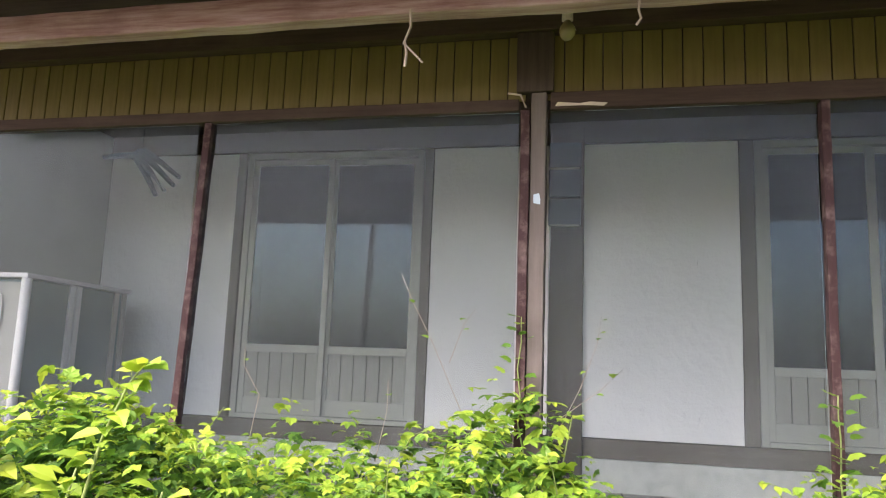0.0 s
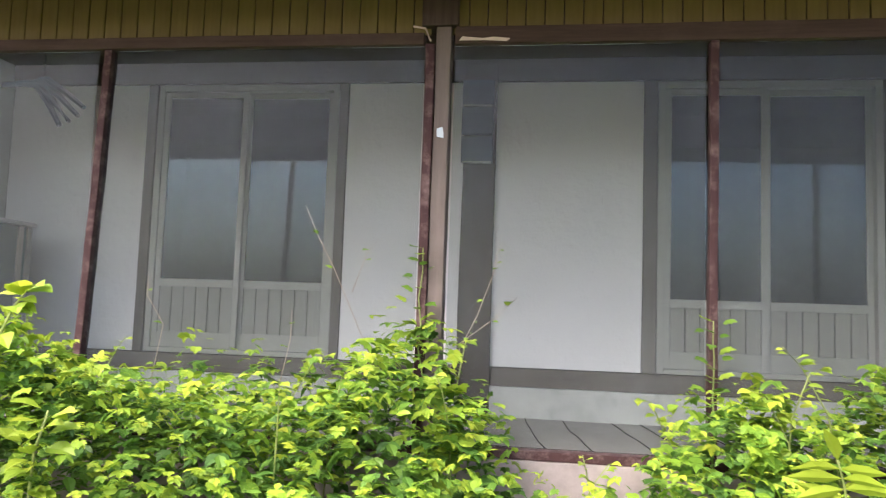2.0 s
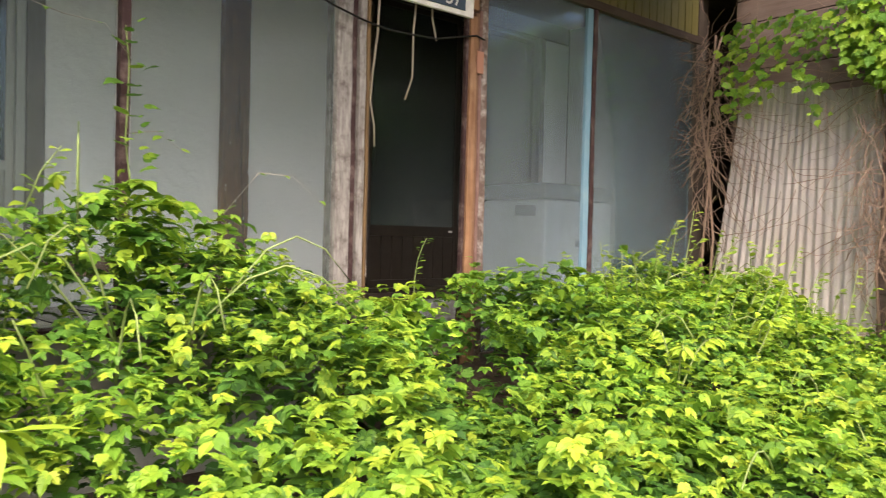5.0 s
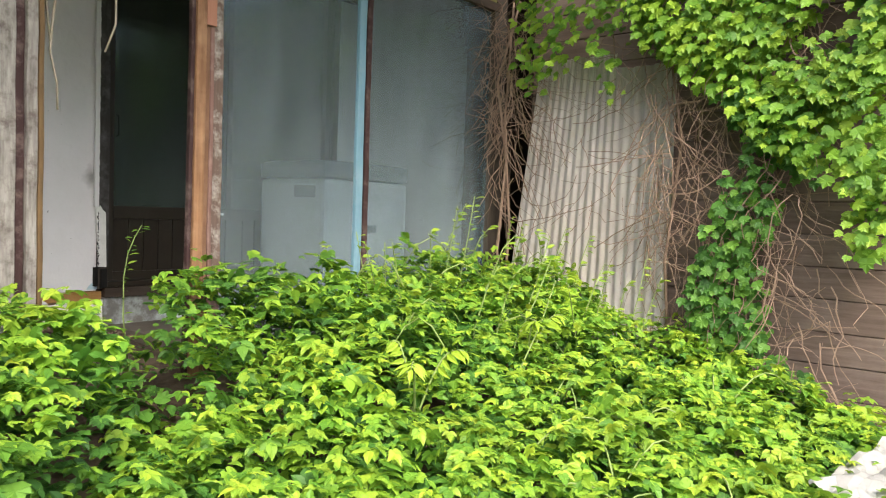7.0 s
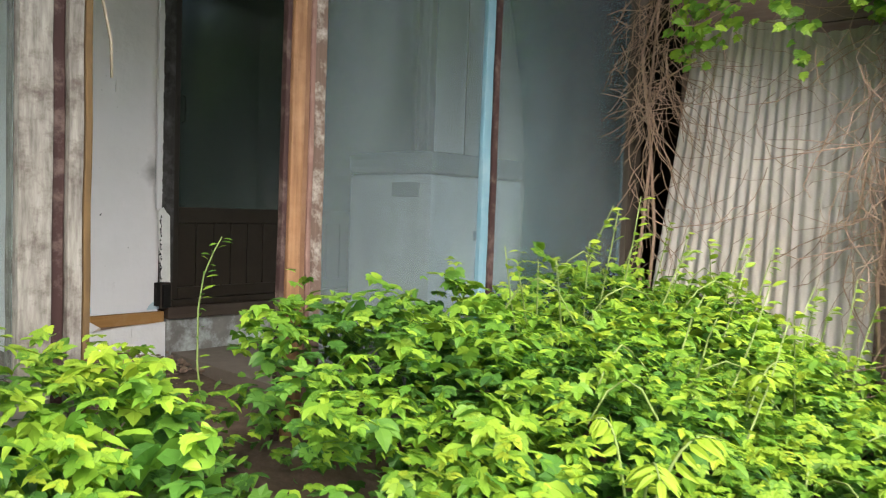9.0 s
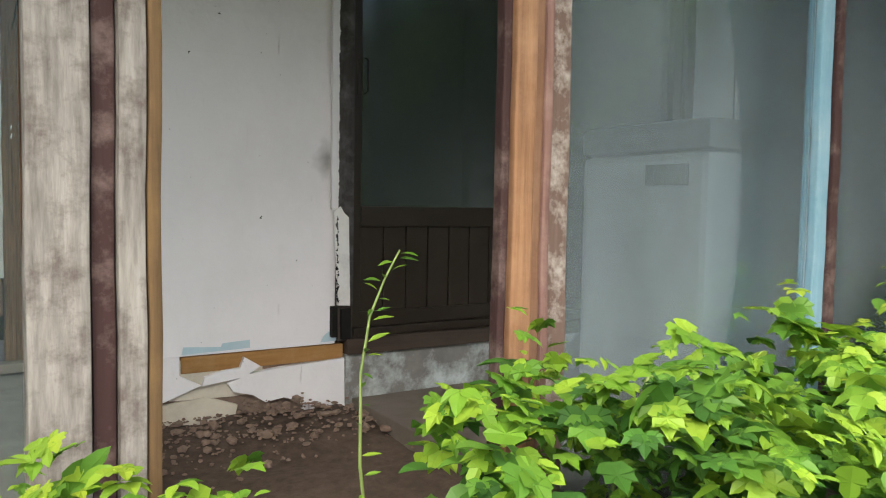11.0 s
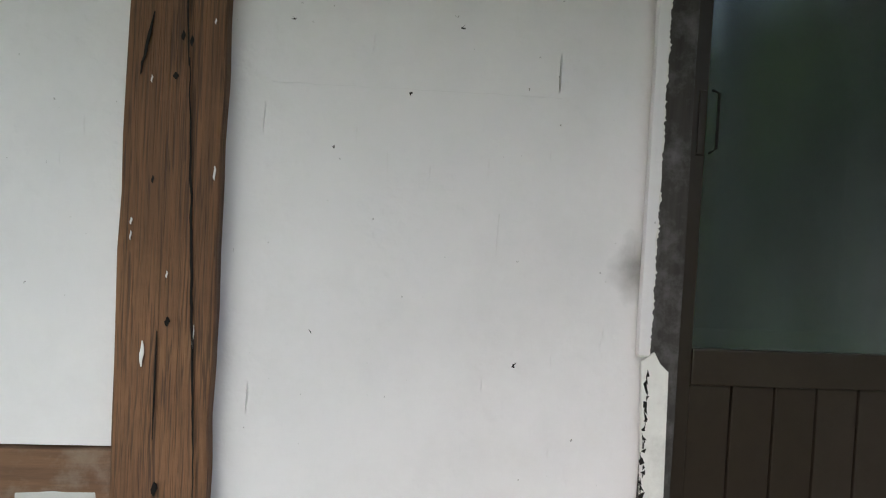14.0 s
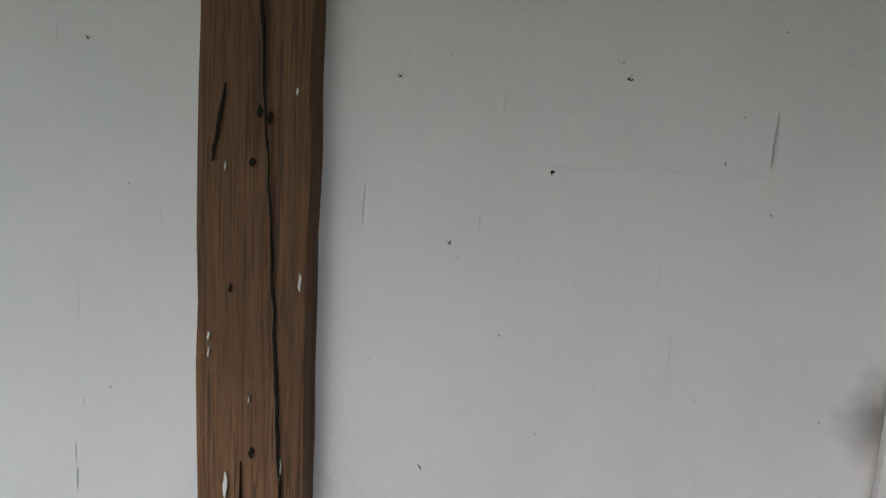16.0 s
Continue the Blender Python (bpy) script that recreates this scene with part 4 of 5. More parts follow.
part("plaster_piece", shard([(3.84, 0.665), (4.2, 0.668), (4.2, 0.6), (4.28, 0.56), (4.2, 0.53), (4.12, 0.5), (4.02, 0.52), (4.0, 0.575), (3.9, 0.585), (3.84, 0.57)], YI - 0.012, 0.03), "plaster", base)
part("plaster_piece", shard([(4.02, 0.33), (4.02, 0.5), (4.15, 0.485), (4.3, 0.505), (4.42, 0.46), (4.4, 0.4), (4.34, 0.33)], YI - 0.004, 0.022), "cream", base)
part("plaster_piece", shard([(4.38, 0.55), (4.45, 0.575), (4.6, 0.6), (4.866, 0.61), (4.866, 0.33), (4.7, 0.35), (4.68, 0.45), (4.6, 0.47), (4.52, 0.46), (4.48, 0.5), (4.4, 0.52)], YI - 0.02, 0.038), "plaster", base)
part("plaster_piece", shard([(4.28, 0.56), (4.44, 0.575), (4.5, 0.61), (4.44, 0.65), (4.42, 0.615), (4.36, 0.6), (4.29, 0.59)], YI - 0.022, 0.02), "plaster", base)
part("plaster_piece", shard([(4.16, 0.66), (4.52, 0.66), (4.52, 0.5), (4.4, 0.5), (4.16, 0.5)], YI + 0.004, 0.008), "cream", base)
part("beam", timber(4.204, 4.866, YI - 0.002, YI + 0.06, 0.6, 0.664, rough=0.004), "ochre", base, "bare ochre beam behind fallen plaster")
part("paint_patch", shard([(4.21, 0.672), (4.47, 0.68), (4.47, 0.71), (4.36, 0.712), (4.35, 0.7), (4.21, 0.703)], YI - 0.0035, 0.003), "pale_blue", base, "pale blue paint patch")
part("paint_patch", shard([(4.76, 0.68), (4.862, 0.682), (4.862, 0.8), (4.84, 0.79), (4.82, 0.74), (4.78, 0.71)], YI - 0.0035, 0.003), "pale_blue", base, "pale blue paint patch")

# plank edge of the raised floor and the pad under the post
edge = thing("floor_edge", (3.78, 4.6, ENTRY), "grey-brown plank edge of the raised porch floor", "floor edge", kind="structure")
part("plank", timber(3.725, 3.79, 3.98, 5.24, 0.612, 0.685, rough=0.004), "plank", edge)
part("plank", timber(3.793, 3.835, 3.98, 5.24, 0.605, 0.678, rough=0.004), "plank", edge)
part("riser", timber(3.74, 3.815, 3.98, 5.3, 0.3, 0.602, rough=0.006), "plank", edge)
part("pad", timber(3.6, 3.845, 5.245, 5.305, 0.69, 0.722, rough=0.003), "plank", edge)
solid("floor_slab", timber(4.9, 7.28, 4.15, 5.352, 0.3, 0.432, rough=0.004), "slab", "worn concrete step before the dark door", "floor", kind="structure")


def rubble():
    bm = bmesh.new()
    for _ in range(620):
        x, y = random.uniform(3.86, 4.88), YI - 0.03 - abs(random.gauss(0, 0.22))
        r = random.uniform(0.003, 0.009) if random.random() < 0.82 else random.uniform(0.009, 0.022)
        g = bmesh.ops.create_icosphere(bm, subdivisions=1, radius=r)["verts"]
        sx, sy, sz, a = random.uniform(0.7, 1.5), random.uniform(0.7, 1.4), random.uniform(0.4, 0.9), random.uniform(0, 6.3)
        z = ENTRY + 0.02 + (0.05 * (y - 4.9) / 0.45 if y > 4.9 else 0) + (0.05 * random.random() if 4.42 < x < 4.68 and y > 5.15 else 0)
        for v in g:
            c = v.co * random.uniform(0.8, 1.15)
            c = Vector((c.x * sx, c.y * sy, c.z * sz))
            v.co = Vector((x + c.x * math.cos(a) - c.y * math.sin(a), y + c.x * math.sin(a) + c.y * math.cos(a), z + c.z))
    return bm


solid("rubble", rubble(), "rubble", "brown and grey plaster rubble on the earth floor", "rubble", kind="stuff")

# ---- wear on the entry wall, the old post and the dark door ----
wear = thing("wall_wear", (4.85, YI, 0.7), "peeling plaster edge and scuffed strip beside the dark door", "trim", kind="structure")
part("white_strip", shard([(4.812, 1.23), (4.836, 1.25), (4.85, 1.215), (4.876, 1.2), (4.876, 0.83), (4.82, 0.83), (4.815, 1.0)], YI - 0.038, 0.012), "white_paint", wear)
ragged = [(4.826 + 0.007 * noise.noise((k * 0.17, 3, 1)) + 0.006 * noise.noise((k * 0.83, 8, 1)) + 0.003 * random.random(), 1.235 + k * 0.006) for k in range(240)]
part("plaster_edge", shard(ragged + [(4.8, 2.67), (4.8, 1.235)], YI - 0.036, 0.02, 0.001), "white_paint", wear, "ragged chipped plaster edge")
ragged = [(4.824 + 0.008 * noise.noise((k * 0.4, 13, 1)), 1.24 + k * 0.03) for k in range(46)]
part("plaster_edge", shard(ragged + [(4.797, 2.6), (4.797, 1.24)], YI - 0.04, 0.02, 0.001), "plaster", wear)
part("strip", shard([(4.797, 1.3), (4.813, 1.29), (4.819, 1.5), (4.806, 1.52)], YI - 0.018, 0.012), "green_grey", wear)
part("foot", boxed(4.805, 4.83, YI - 0.03, YI + 0.0, 0.7, 0.83, bevel=0.004), "black", wear)
part("foot", boxed(4.84, 4.885, YI - 0.045, YI - 0.022, 0.69, 0.82, bevel=0.006), "black", wear)
for k in range(30):
    z = 0.84 + k * 0.012
    part("crack", shard([(4.822 + 0.004 * math.sin(k * 1.3), z), (4.8245 + 0.004 * math.sin(k * 1.3), z), (4.8245 + 0.004 * math.sin((k + 1) * 1.3), z + 0.013), (4.822 + 0.004 * math.sin((k + 1) * 1.3), z + 0.013)], YI - 0.0398, 0.003), "black", wear)
seam = [(3.93 + 0.012 * i, YI - 0.0015, 1.815 + 0.003 * noise.noise((i * 0.3, 2, 0)) + 0.0002 * i) for i in range(56)]
part("seam", tube(seam, 0.0008, 5), "plaster", wear, "raised seam line across the plaster")
for px, pz, r in ((4.24, 1.81, 0.006), (4.04, 1.26, 0.005), (4.51, 1.2, 0.004), (4.07, 1.68, 0.003), (3.97, 1.96, 0.004), (4.35, 1.97, 0.003), (3.4, 2.0, 0.005)):
    part("pit", shard([(px + 0.45 * r * math.cos(a) * random.uniform(0.6, 1.1), pz + 0.45 * r * math.sin(a) * random.uniform(0.6, 1.2)) for a in [k * 0.9 for k in range(7)]], YI - 0.0045, 0.002), "black", wear, "small dark pit")
for px, pz, h in ((4.425, 1.62, 0.055), (4.455, 1.45, 0.1), (4.12, 1.7, 0.03), (4.29, 1.62, 0.03), (4.15, 1.9, 0.04)):
    part("run", tube([(px, YI - 0.0015, pz), (px + 0.002, YI - 0.002, pz + h)], 0.0014, 5), "plaster", wear, "dried plaster run")

marks = thing("post_marks", (3.74, YI - 0.06, 0.72), "splits and white paint flecks on the old brown post", "trim", kind="structure")


def split(points, width, material="black"):
    bm = bmesh.new()
    n = len(points)
    rows = []
    for i, (px, pz) in enumerate(points):
        w = width * (0.25 + math.sin(math.pi * i / (n - 1)) * random.uniform(0.7, 1.1)) * 0.5
        rows.append([bm.verts.new((px + s * w, YI - 0.0695 + d, pz)) for s, d in ((-1, 0), (1, 0), (1, 0.004), (-1, 0.004))])
    for a, b in zip(rows, rows[1:]):
        for k in range(4):
            bm.faces.new((a[k], a[(k + 1) % 4], b[(k + 1) % 4], b[k]))
    return part("split", bm, material, marks)


split([(3.748 + 0.00012 * i * i * 0.12 + 0.004 * noise.noise((i * 0.25, 0, 0)), 2.35 - 0.016 * i) for i in range(34)], 0.004)
split([(3.765 + 0.0008 * i + 0.004 * noise.noise((i * 0.3, 4, 0)), 1.84 - 0.016 * i) for i in range(60)], 0.0045)
split([(3.69 - 0.0022 * i + 0.003 * noise.noise((i * 0.6, 7, 0)), 1.93 - 0.012 * i) for i in range(12)], 0.005)
split([(3.722, 1.26 - 0.02 * i + 0.002 * i) for i in range(14)], 0.003)
for px, pz, w, h in ((3.75, 1.885, 0.006, 0.02), (3.768, 1.875, 0.006, 0.022), (3.742, 1.28, 0.008, 0.02), (3.70, 1.58, 0.004, 0.016), (3.73, 0.92, 0.01, 0.03), (3.76, 0.85, 0.008, 0.025), (3.738, 1.8, 0.01, 0.014)):
    split([(px, pz + h / 2), (px + 0.001, pz + h / 4), (px, pz), (px - 0.001, pz - h / 4), (px, pz - h / 2)], w)
for px, pz, w, h in ((3.693, 1.21, 0.01, 0.055), (3.826, 1.6, 0.006, 0.03), (3.69, 1.79, 0.004, 0.016), (3.737, 1.38, 0.004, 0.015), (3.797, 1.25, 0.003, 0.05), (3.66, 1.46, 0.004, 0.02), (3.66, 1.49, 0.005, 0.015), (3.815, 1.92, 0.004, 0.012)):
    split([(px, pz + h / 2), (px + 0.001, pz + h / 4), (px, pz), (px - 0.001, pz - h / 4), (px, pz - h / 2)], w * 0.7, "white_paint")

pull = thing("door_pull", (4.97, YI + 0.01, 1.72), "dark worn pull handle screwed to the brown door", "handle")
part("plate", boxed(4.935, 4.952, YI + 0.018, YI + 0.024, 1.72, 1.875, bevel=0.002), "brown_sash", pull)
part("grip", tube([(4.966, YI + 0.018, 1.725), (4.972, YI - 0.004, 1.735), (4.972, YI - 0.004, 1.865), (4.966, YI + 0.018, 1.875)], 0.004, 6), "black", pull)
solid("door_latch", boxed(5.795, 5.83, YI + 0.005, YI + 0.021, 1.2, 1.218, bevel=0.004), "white_paint", "small white latch on the dark door", "latch")

# ---- doorway top: sign, cable, dry stems ----
sign = thing("address_sign", (4.3, YO - 0.06, 2.52), "pale board with a dark blue number plate over the doorway", "sign")
part("board", boxed(4.0, 4.59, YO - 0.075, YO - 0.05, 2.53, 2.75, bevel=0.004), "white_paint", sign)
plate = part("number_plate", boxed(4.2, 4.515, YO - 0.082, YO - 0.0765, 2.56, 2.72, bevel=0.002), "navy", sign, "dark blue plate with white numbers")
tx = bpy.data.curves.new("number_text", "FONT")
tx.body, tx.size, tx.extrude, tx.align_x = "1-57", 0.13, 0.001, "CENTER"
tob = bpy.data.objects.new("number_text", tx)
tmesh = bpy.data.meshes.new_from_object(tob)
bpy.data.objects.remove(tob)
tmesh.materials.append(M["white_paint"])
num = new("number", tmesh)
num.parent = plate
num.matrix_basis = Matrix.Translation(Vector((4.36, YO - 0.0845, 2.575)) - origin_of(plate)) @ pose(0, 0, 0, 90, 0, 0)
solid("cable", tube([(2.6, YO - 0.04, 2.78), (3.2, YO - 0.05, 2.52), (3.59, YO - 0.06, 2.4), (3.77, YO - 0.065, 2.36), (3.95, YO - 0.065, 2.335), (4.29, YO - 0.065, 2.35), (4.5, YO - 0.07, 2.4), (4.62, YO - 0.07, 2.43), (4.7, YO - 0.06, 2.42)], 0.006, 6), "black", "sagging black cable across the doorway", "cable", smooth=True)
for pts in ([(3.86, 2.6), (3.87, 2.26), (3.885, 2.1), (3.9, 1.98)], [(3.95, 2.6), (3.94, 2.33), (3.91, 2.1), (3.9, 1.94), (3.93, 1.8), (3.935, 1.68)], [(4.22, 2.6), (4.2, 2.4), (4.2, 2.12), (4.15, 1.98)], [(4.34, 2.6), (4.345, 2.5), (4.38, 2.37)]):
    solid("hanging_vine", tube([(a + 0.006 * noise.noise((c * 9, 1, 0)), YO + 0.03, c) for a, c in pts], 0.007, 5, 0.7), "dry_pale", "dry grey vine stem hanging in the doorway", "dry vine", "stems in the doorway", smooth=True)
tag = solid("name_tag", boxed(4.632, 4.69, YO - 0.07, YO - 0.056, 2.2, 2.34, bevel=0.004), "tag", "small reddish wooden name tag on the door post", "name tag")
solid("sticker", shard([(-0.455, 2.35), (-0.42, 2.34), (-0.415, 2.37), (-0.43, 2.4), (-0.452, 2.39)], YO - 0.0375, 0.003), "pale_blue", "torn pale blue sticker on a grey post", "sticker")
solid("paper_strip", shard([(-0.35, 2.873), (-0.2, 2.878), (-0.1, 2.874), (-0.08, 2.888), (-0.16, 2.9), (-0.22, 2.892), (-0.34, 2.9)], YO - 0.039, 0.003), "cream", "torn paper strip along the dark rail", "paper")
solid("wire_hook", tube([(-0.6, YO - 0.06, 2.95), (-0.53, YO - 0.08, 2.93), (-0.5, YO - 0.08, 2.86)], 0.006, 5), "dry_pale", "bent pale wire on the dark post", "wire")

# ---- things under the eave ----
twig = thing("hanging_twig", (-0.98, 3.15, 2.86), "forked dry twig hanging from the eave beam", "twig")
part("stem", tube([(-0.98, 3.155, 3.14), (-0.975, 3.15, 3.05), (-1.005, 3.15, 2.97), (-0.91, 3.15, 2.87)], 0.007, 5, 0.8), "dry_pale", twig)
part("fork", tube([(-1.0, 3.15, 2.975), (-0.99, 3.15, 2.92), (-0.995, 3.15, 2.855)], 0.006, 5, 1.2), "dry_pale", twig)
solid("dry_twig", tube([(0.065, 3.155, 3.14), (0.06, 3.15, 3.06), (0.07, 3.15, 3.02), (0.05, 3.15, 2.99)], 0.006, 5), "dry_pale", "short dry twig hanging from the eave beam", "twig")
bulb = thing("bulb_lamp", (-0.27, 3.5, 3.1), "dead light bulb in a pale socket under the eave", "lamp")
part("socket", tube([(-0.27, 3.5, 3.42), (-0.27, 3.5, 3.3), (-0.27, 3.5, 3.24), (-0.27, 3.5, 3.2)], 0.028, 12), "cream", bulb)
bb = bmesh.new()
bmesh.ops.create_uvsphere(bb, u_segments=16, v_segments=10, radius=0.042)
for v in bb.verts:
    t = max(0.0, v.co.z / 0.042)
    v.co = Vector((v.co.x * (1 - 0.35 * t), v.co.y * (1 - 0.35 * t), v.co.z * 1.35)) + Vector((-0.27, 3.5, 3.15))
part("bulb", bb, "olive_glass", bulb, "dusty olive glass bulb", smooth=True)
bundle = thing("hanging_bundle", (-3.5, 4.8, 2.7), "dark folded bundle hung under the porch ceiling", "bundle")
for a, b in (((-3.55, 3.0), (-3.2, 2.72)), ((-3.58, 2.98), (-3.27, 2.68)), ((-3.5, 3.0), (-3.16, 2.78)), ((-3.56, 2.95), (-3.34, 2.65)), ((-3.5, 2.96), (-3.82, 2.95))):
    part("blade", tube([(a[0], 4.8, a[1]), ((a[0] + b[0]) / 2, 4.78, (a[1] + b[1]) / 2 + 0.01), (b[0], 4.76, b[1])], 0.03, 6, 0.6), "navy", bundle)
part("cord", tube([(-3.52, 4.8, 3.0), (-3.52, 4.8, 3.31)], 0.005, 5), "black", bundle)
mbox = thing("fuse_box", (-0.38, YI - 0.1, 2.5), "dusty navy fuse box on the inner post", "fuse box")
for z0, z1 in ((2.51, 2.7), (2.715, 2.92), (2.935, 3.12)):
    part("panel", boxed(-0.5, -0.27, YI - 0.1, YI - 0.053, z0, z1, bevel=0.006), "navy", mbox)
for z in (2.505, 2.925):
    part("edge", boxed(-0.49, -0.28, YI - 0.104, YI - 0.06, z, z + 0.008), "sash", mbox)

# ---- vines, shoots and dry growth ----
def shoot(name, points, radius, leaves, size, shape, material, label, category="vine", group="", stem="stem", spread=0.01):
    """A stem with leaves along it."""
    t = thing(name, points[0], label, category, group)
    pts = [Vector(p) for p in points]
    part("stem", tube(pts, radius, 5, 0.5), stem, t, smooth=True)
    f = Foliage()
    for k in range(leaves):
        u = (k + random.random()) / leaves * (len(pts) - 1)
        i = min(int(u), len(pts) - 2)
        p = pts[i].lerp(pts[i + 1], u - i)
        d = (pts[i + 1] - pts[i]).normalized()
        a = random.uniform(0, 6.28)
        way = Vector((math.cos(a), -abs(math.sin(a)) * 0.8 - 0.2, random.uniform(-0.5, 0.3))) + d * 0.4
        f.leaf(shape, p + way * spread * random.uniform(0.3, 1) - origin_of(t), way, Vector((0, -0.5, 1)), size * random.uniform(0.6, 1.2))
    ob = new("leaves", f.mesh("leaves", material))
    ob.parent = t
    return t


def pinnate(name, root, tip, pairs, size, material, label, arch=0.1, group=""):
    """A long arching leaf with paired leaflets."""
    t = thing(name, root, label, "plant", group)
    r, e = Vector(root), Vector(tip)
    pts = [r.lerp(e, k / 10) + Vector((0, 0, arch * math.sin(math.pi * k / 10))) for k in range(11)]
    part("stem", tube(pts, 0.006, 5, 0.35), "stem", t, smooth=True)

    def leaflet(p, way, up, length):
        f = Foliage()
        f.leaf(SLIM, Vector((0, 0, 0)), way, up, length)
        ob = new("leaflet", f.mesh("leaflet", material))
        ob.location, ob.parent = p, t

    for k in range(pairs + 1):
        u = (0.25 + 0.75 * k / pairs) * 10
        i = min(int(u), 9)
        p = pts[i].lerp(pts[i + 1], u - i) - r
        d = (pts[i + 1] - pts[i]).normalized()
        side = d.cross(Vector((0, 0, 1))).normalized()
        up = side.cross(d)
        if k == pairs:
            leaflet(p, d, up, size)
        else:
            for sgn in (1, -1):
                leaflet(p, side * sgn + d * 0.45 + Vector((0, 0, random.uniform(-0.75, -0.15))), up, size * random.uniform(0.85, 1.1) * (0.7 + 0.5 * math.sin(math.pi * (k + 1) / (pairs + 2))))
    return t


# vines on the screen posts
for x0, z1, n, sz in ((0.97, 1.42, 40, 0.075), (2.53, 2.08, 44, 0.075), (-0.5, 1.75, 40, 0.06)):
    pts = [(x0 + 0.03 * noise.noise((k * 0.9, x0, 0)), YO - 0.06, 0.55 + (z1 - 0.55) * k / 9) for k in range(10)]
    shoot("post_vine", pts, 0.006, n, sz, LOBED, "leaf", "green vine climbing a narrow screen post", group="vines on the posts", spread=0.07)
for pts, n in (([(2.53, YO - 0.06, 1.95), (2.42, YO - 0.1, 2.06), (2.25, YO - 0.1, 2.07), (2.12, YO - 0.1, 2.1)], 2), ([(2.53, YO - 0.06, 1.6), (2.65, YO - 0.09, 1.62), (2.78, YO - 0.1, 1.53)], 6), ([(2.9, 3.6, 1.25), (3.05, 3.55, 1.45), (3.2, 3.5, 1.44), (3.35, 3.45, 1.3)], 4),
               ([(-0.35, 3.75, 1.1), (-0.2, 3.72, 1.4), (-0.12, 3.7, 1.62), (-0.1, 3.7, 1.75)], 7), ([(-0.3, 3.75, 1.25), (-0.1, 3.7, 1.4), (0.0, 3.7, 1.5)], 5), ([(-0.75, 3.7, 1.2), (-0.95, 3.7, 1.62), (-1.05, 3.7, 1.8), (-1.12, 3.7, 1.95)], 2), ([(-0.85, 3.7, 1.5), (-0.78, 3.7, 1.7), (-0.72, 3.7, 1.78)], 2),
               ([(-1.9, 3.65, 1.0), (-1.85, 3.65, 1.3), (-1.95, 3.65, 1.45), (-1.95, 3.65, 1.55)], 3), ([(-1.2, 3.65, 1.0), (-1.15, 3.65, 1.25), (-1.15, 3.65, 1.4)], 3)):
    shoot("thin_shoot", pts, 0.0022, n, 0.05, OVATE, "leaf", "thin pale shoot reaching from the undergrowth", group="thin shoots", stem="dry_pale")
# curling shoot before the doorway, and stems above the growth
shoot("curling_shoot", [(4.3, 3.9, 0.36), (4.26, 3.9, 0.7), (4.26, 3.9, 0.9), (4.28, 3.9, 1.02), (4.315, 3.9, 1.1), (4.35, 3.9, 1.16)], 0.0045, 24, 0.045, SLIM, "leaf", "curling green shoot in the open doorway", group="thin shoots")
shoot("climbing_shoot", [(4.66, 3.6, 0.5), (4.72, 3.6, 0.72), (4.8, 3.6, 0.9), (4.9, 3.6, 0.86)], 0.007, 46, 0.065, LOBED, "leaf_darkened", "broad green vine leaves at the door post", group="vines on the posts")
for k in range(26):
    x, y = random.uniform(5.3, 7.0), random.uniform(2.3, 3.6)
    h = growth(x, y)
    dx = random.uniform(-0.35, 0.35)
    shoot("tall_shoot", [(x, y, h * 0.4), (x + dx * 0.3, y, h * 0.9), (x + dx * 0.7, y - 0.03, h + 0.16), (x + dx, y - 0.05, h + random.uniform(0.2, 0.4))], 0.005, 16, 0.055, OVATE, "leaf_young", "tall yellow-green shoot above the vines", group="tall shoots")
for k in range(30):
    x, y = random.uniform(-4.5, 4.0), random.uniform(2.0, 3.6)
    h = growth(x, y)
    dx = random.uniform(-0.4, 0.4)
    if x > 2.2 and y < 3.2:
        continue
    shoot("tall_shoot", [(x, y, h * 0.4), (x + dx * 0.3, y, h * 0.9), (x + dx * 0.7, y - 0.05, h + 0.08), (x + dx, y - 0.1, h + random.uniform(0.08, 0.18))], 0.0045, 14, 0.055, OVATE, "leaf_young", "tall yellow-green shoot above the vines", group="tall shoots")
for k in range(64):
    x, y = random.uniform(1.5, 6.8), random.uniform(1.2, 3.3)
    h = growth(x, y)
    a, ln = random.uniform(0, 6.28), random.uniform(0.35, 0.8)
    if trodden(x, y) < 0.9 or x < 2.0:
        continue
    pts = [(x + ln * u * math.cos(a), y + 0.5 * ln * u * math.sin(a), max(0.05, h * (0.75 + 0.35 * math.sin(2.6 * u)))) for u in (0, 0.2, 0.4, 0.6, 0.8, 1)]
    solid("arching_stem", tube(pts, 0.0045, 5, 0.6), "stem", "long pale green stem arching over the vines", "stem", "arching stems", smooth=True)
# shrub shoot at the west end and large leaves beside the way
shoot("shrub_shoot", [(-1.9, 2.25, 0.3), (-1.82, 2.28, 0.9), (-1.76, 2.3, 1.2), (-1.68, 2.3, 1.38), (-1.62, 2.3, 1.46)], 0.008, 34, 0.11, OVATE, "leaf_young", "tall shrub shoot with broad yellow-green leaves", "shrub")
shoot("shrub_shoot", [(-2.2, 2.2, 0.3), (-2.15, 2.2, 0.9), (-2.05, 2.2, 1.25)], 0.008, 40, 0.12, OVATE, "leaf_young", "tall shrub shoot with broad yellow-green leaves", "shrub")
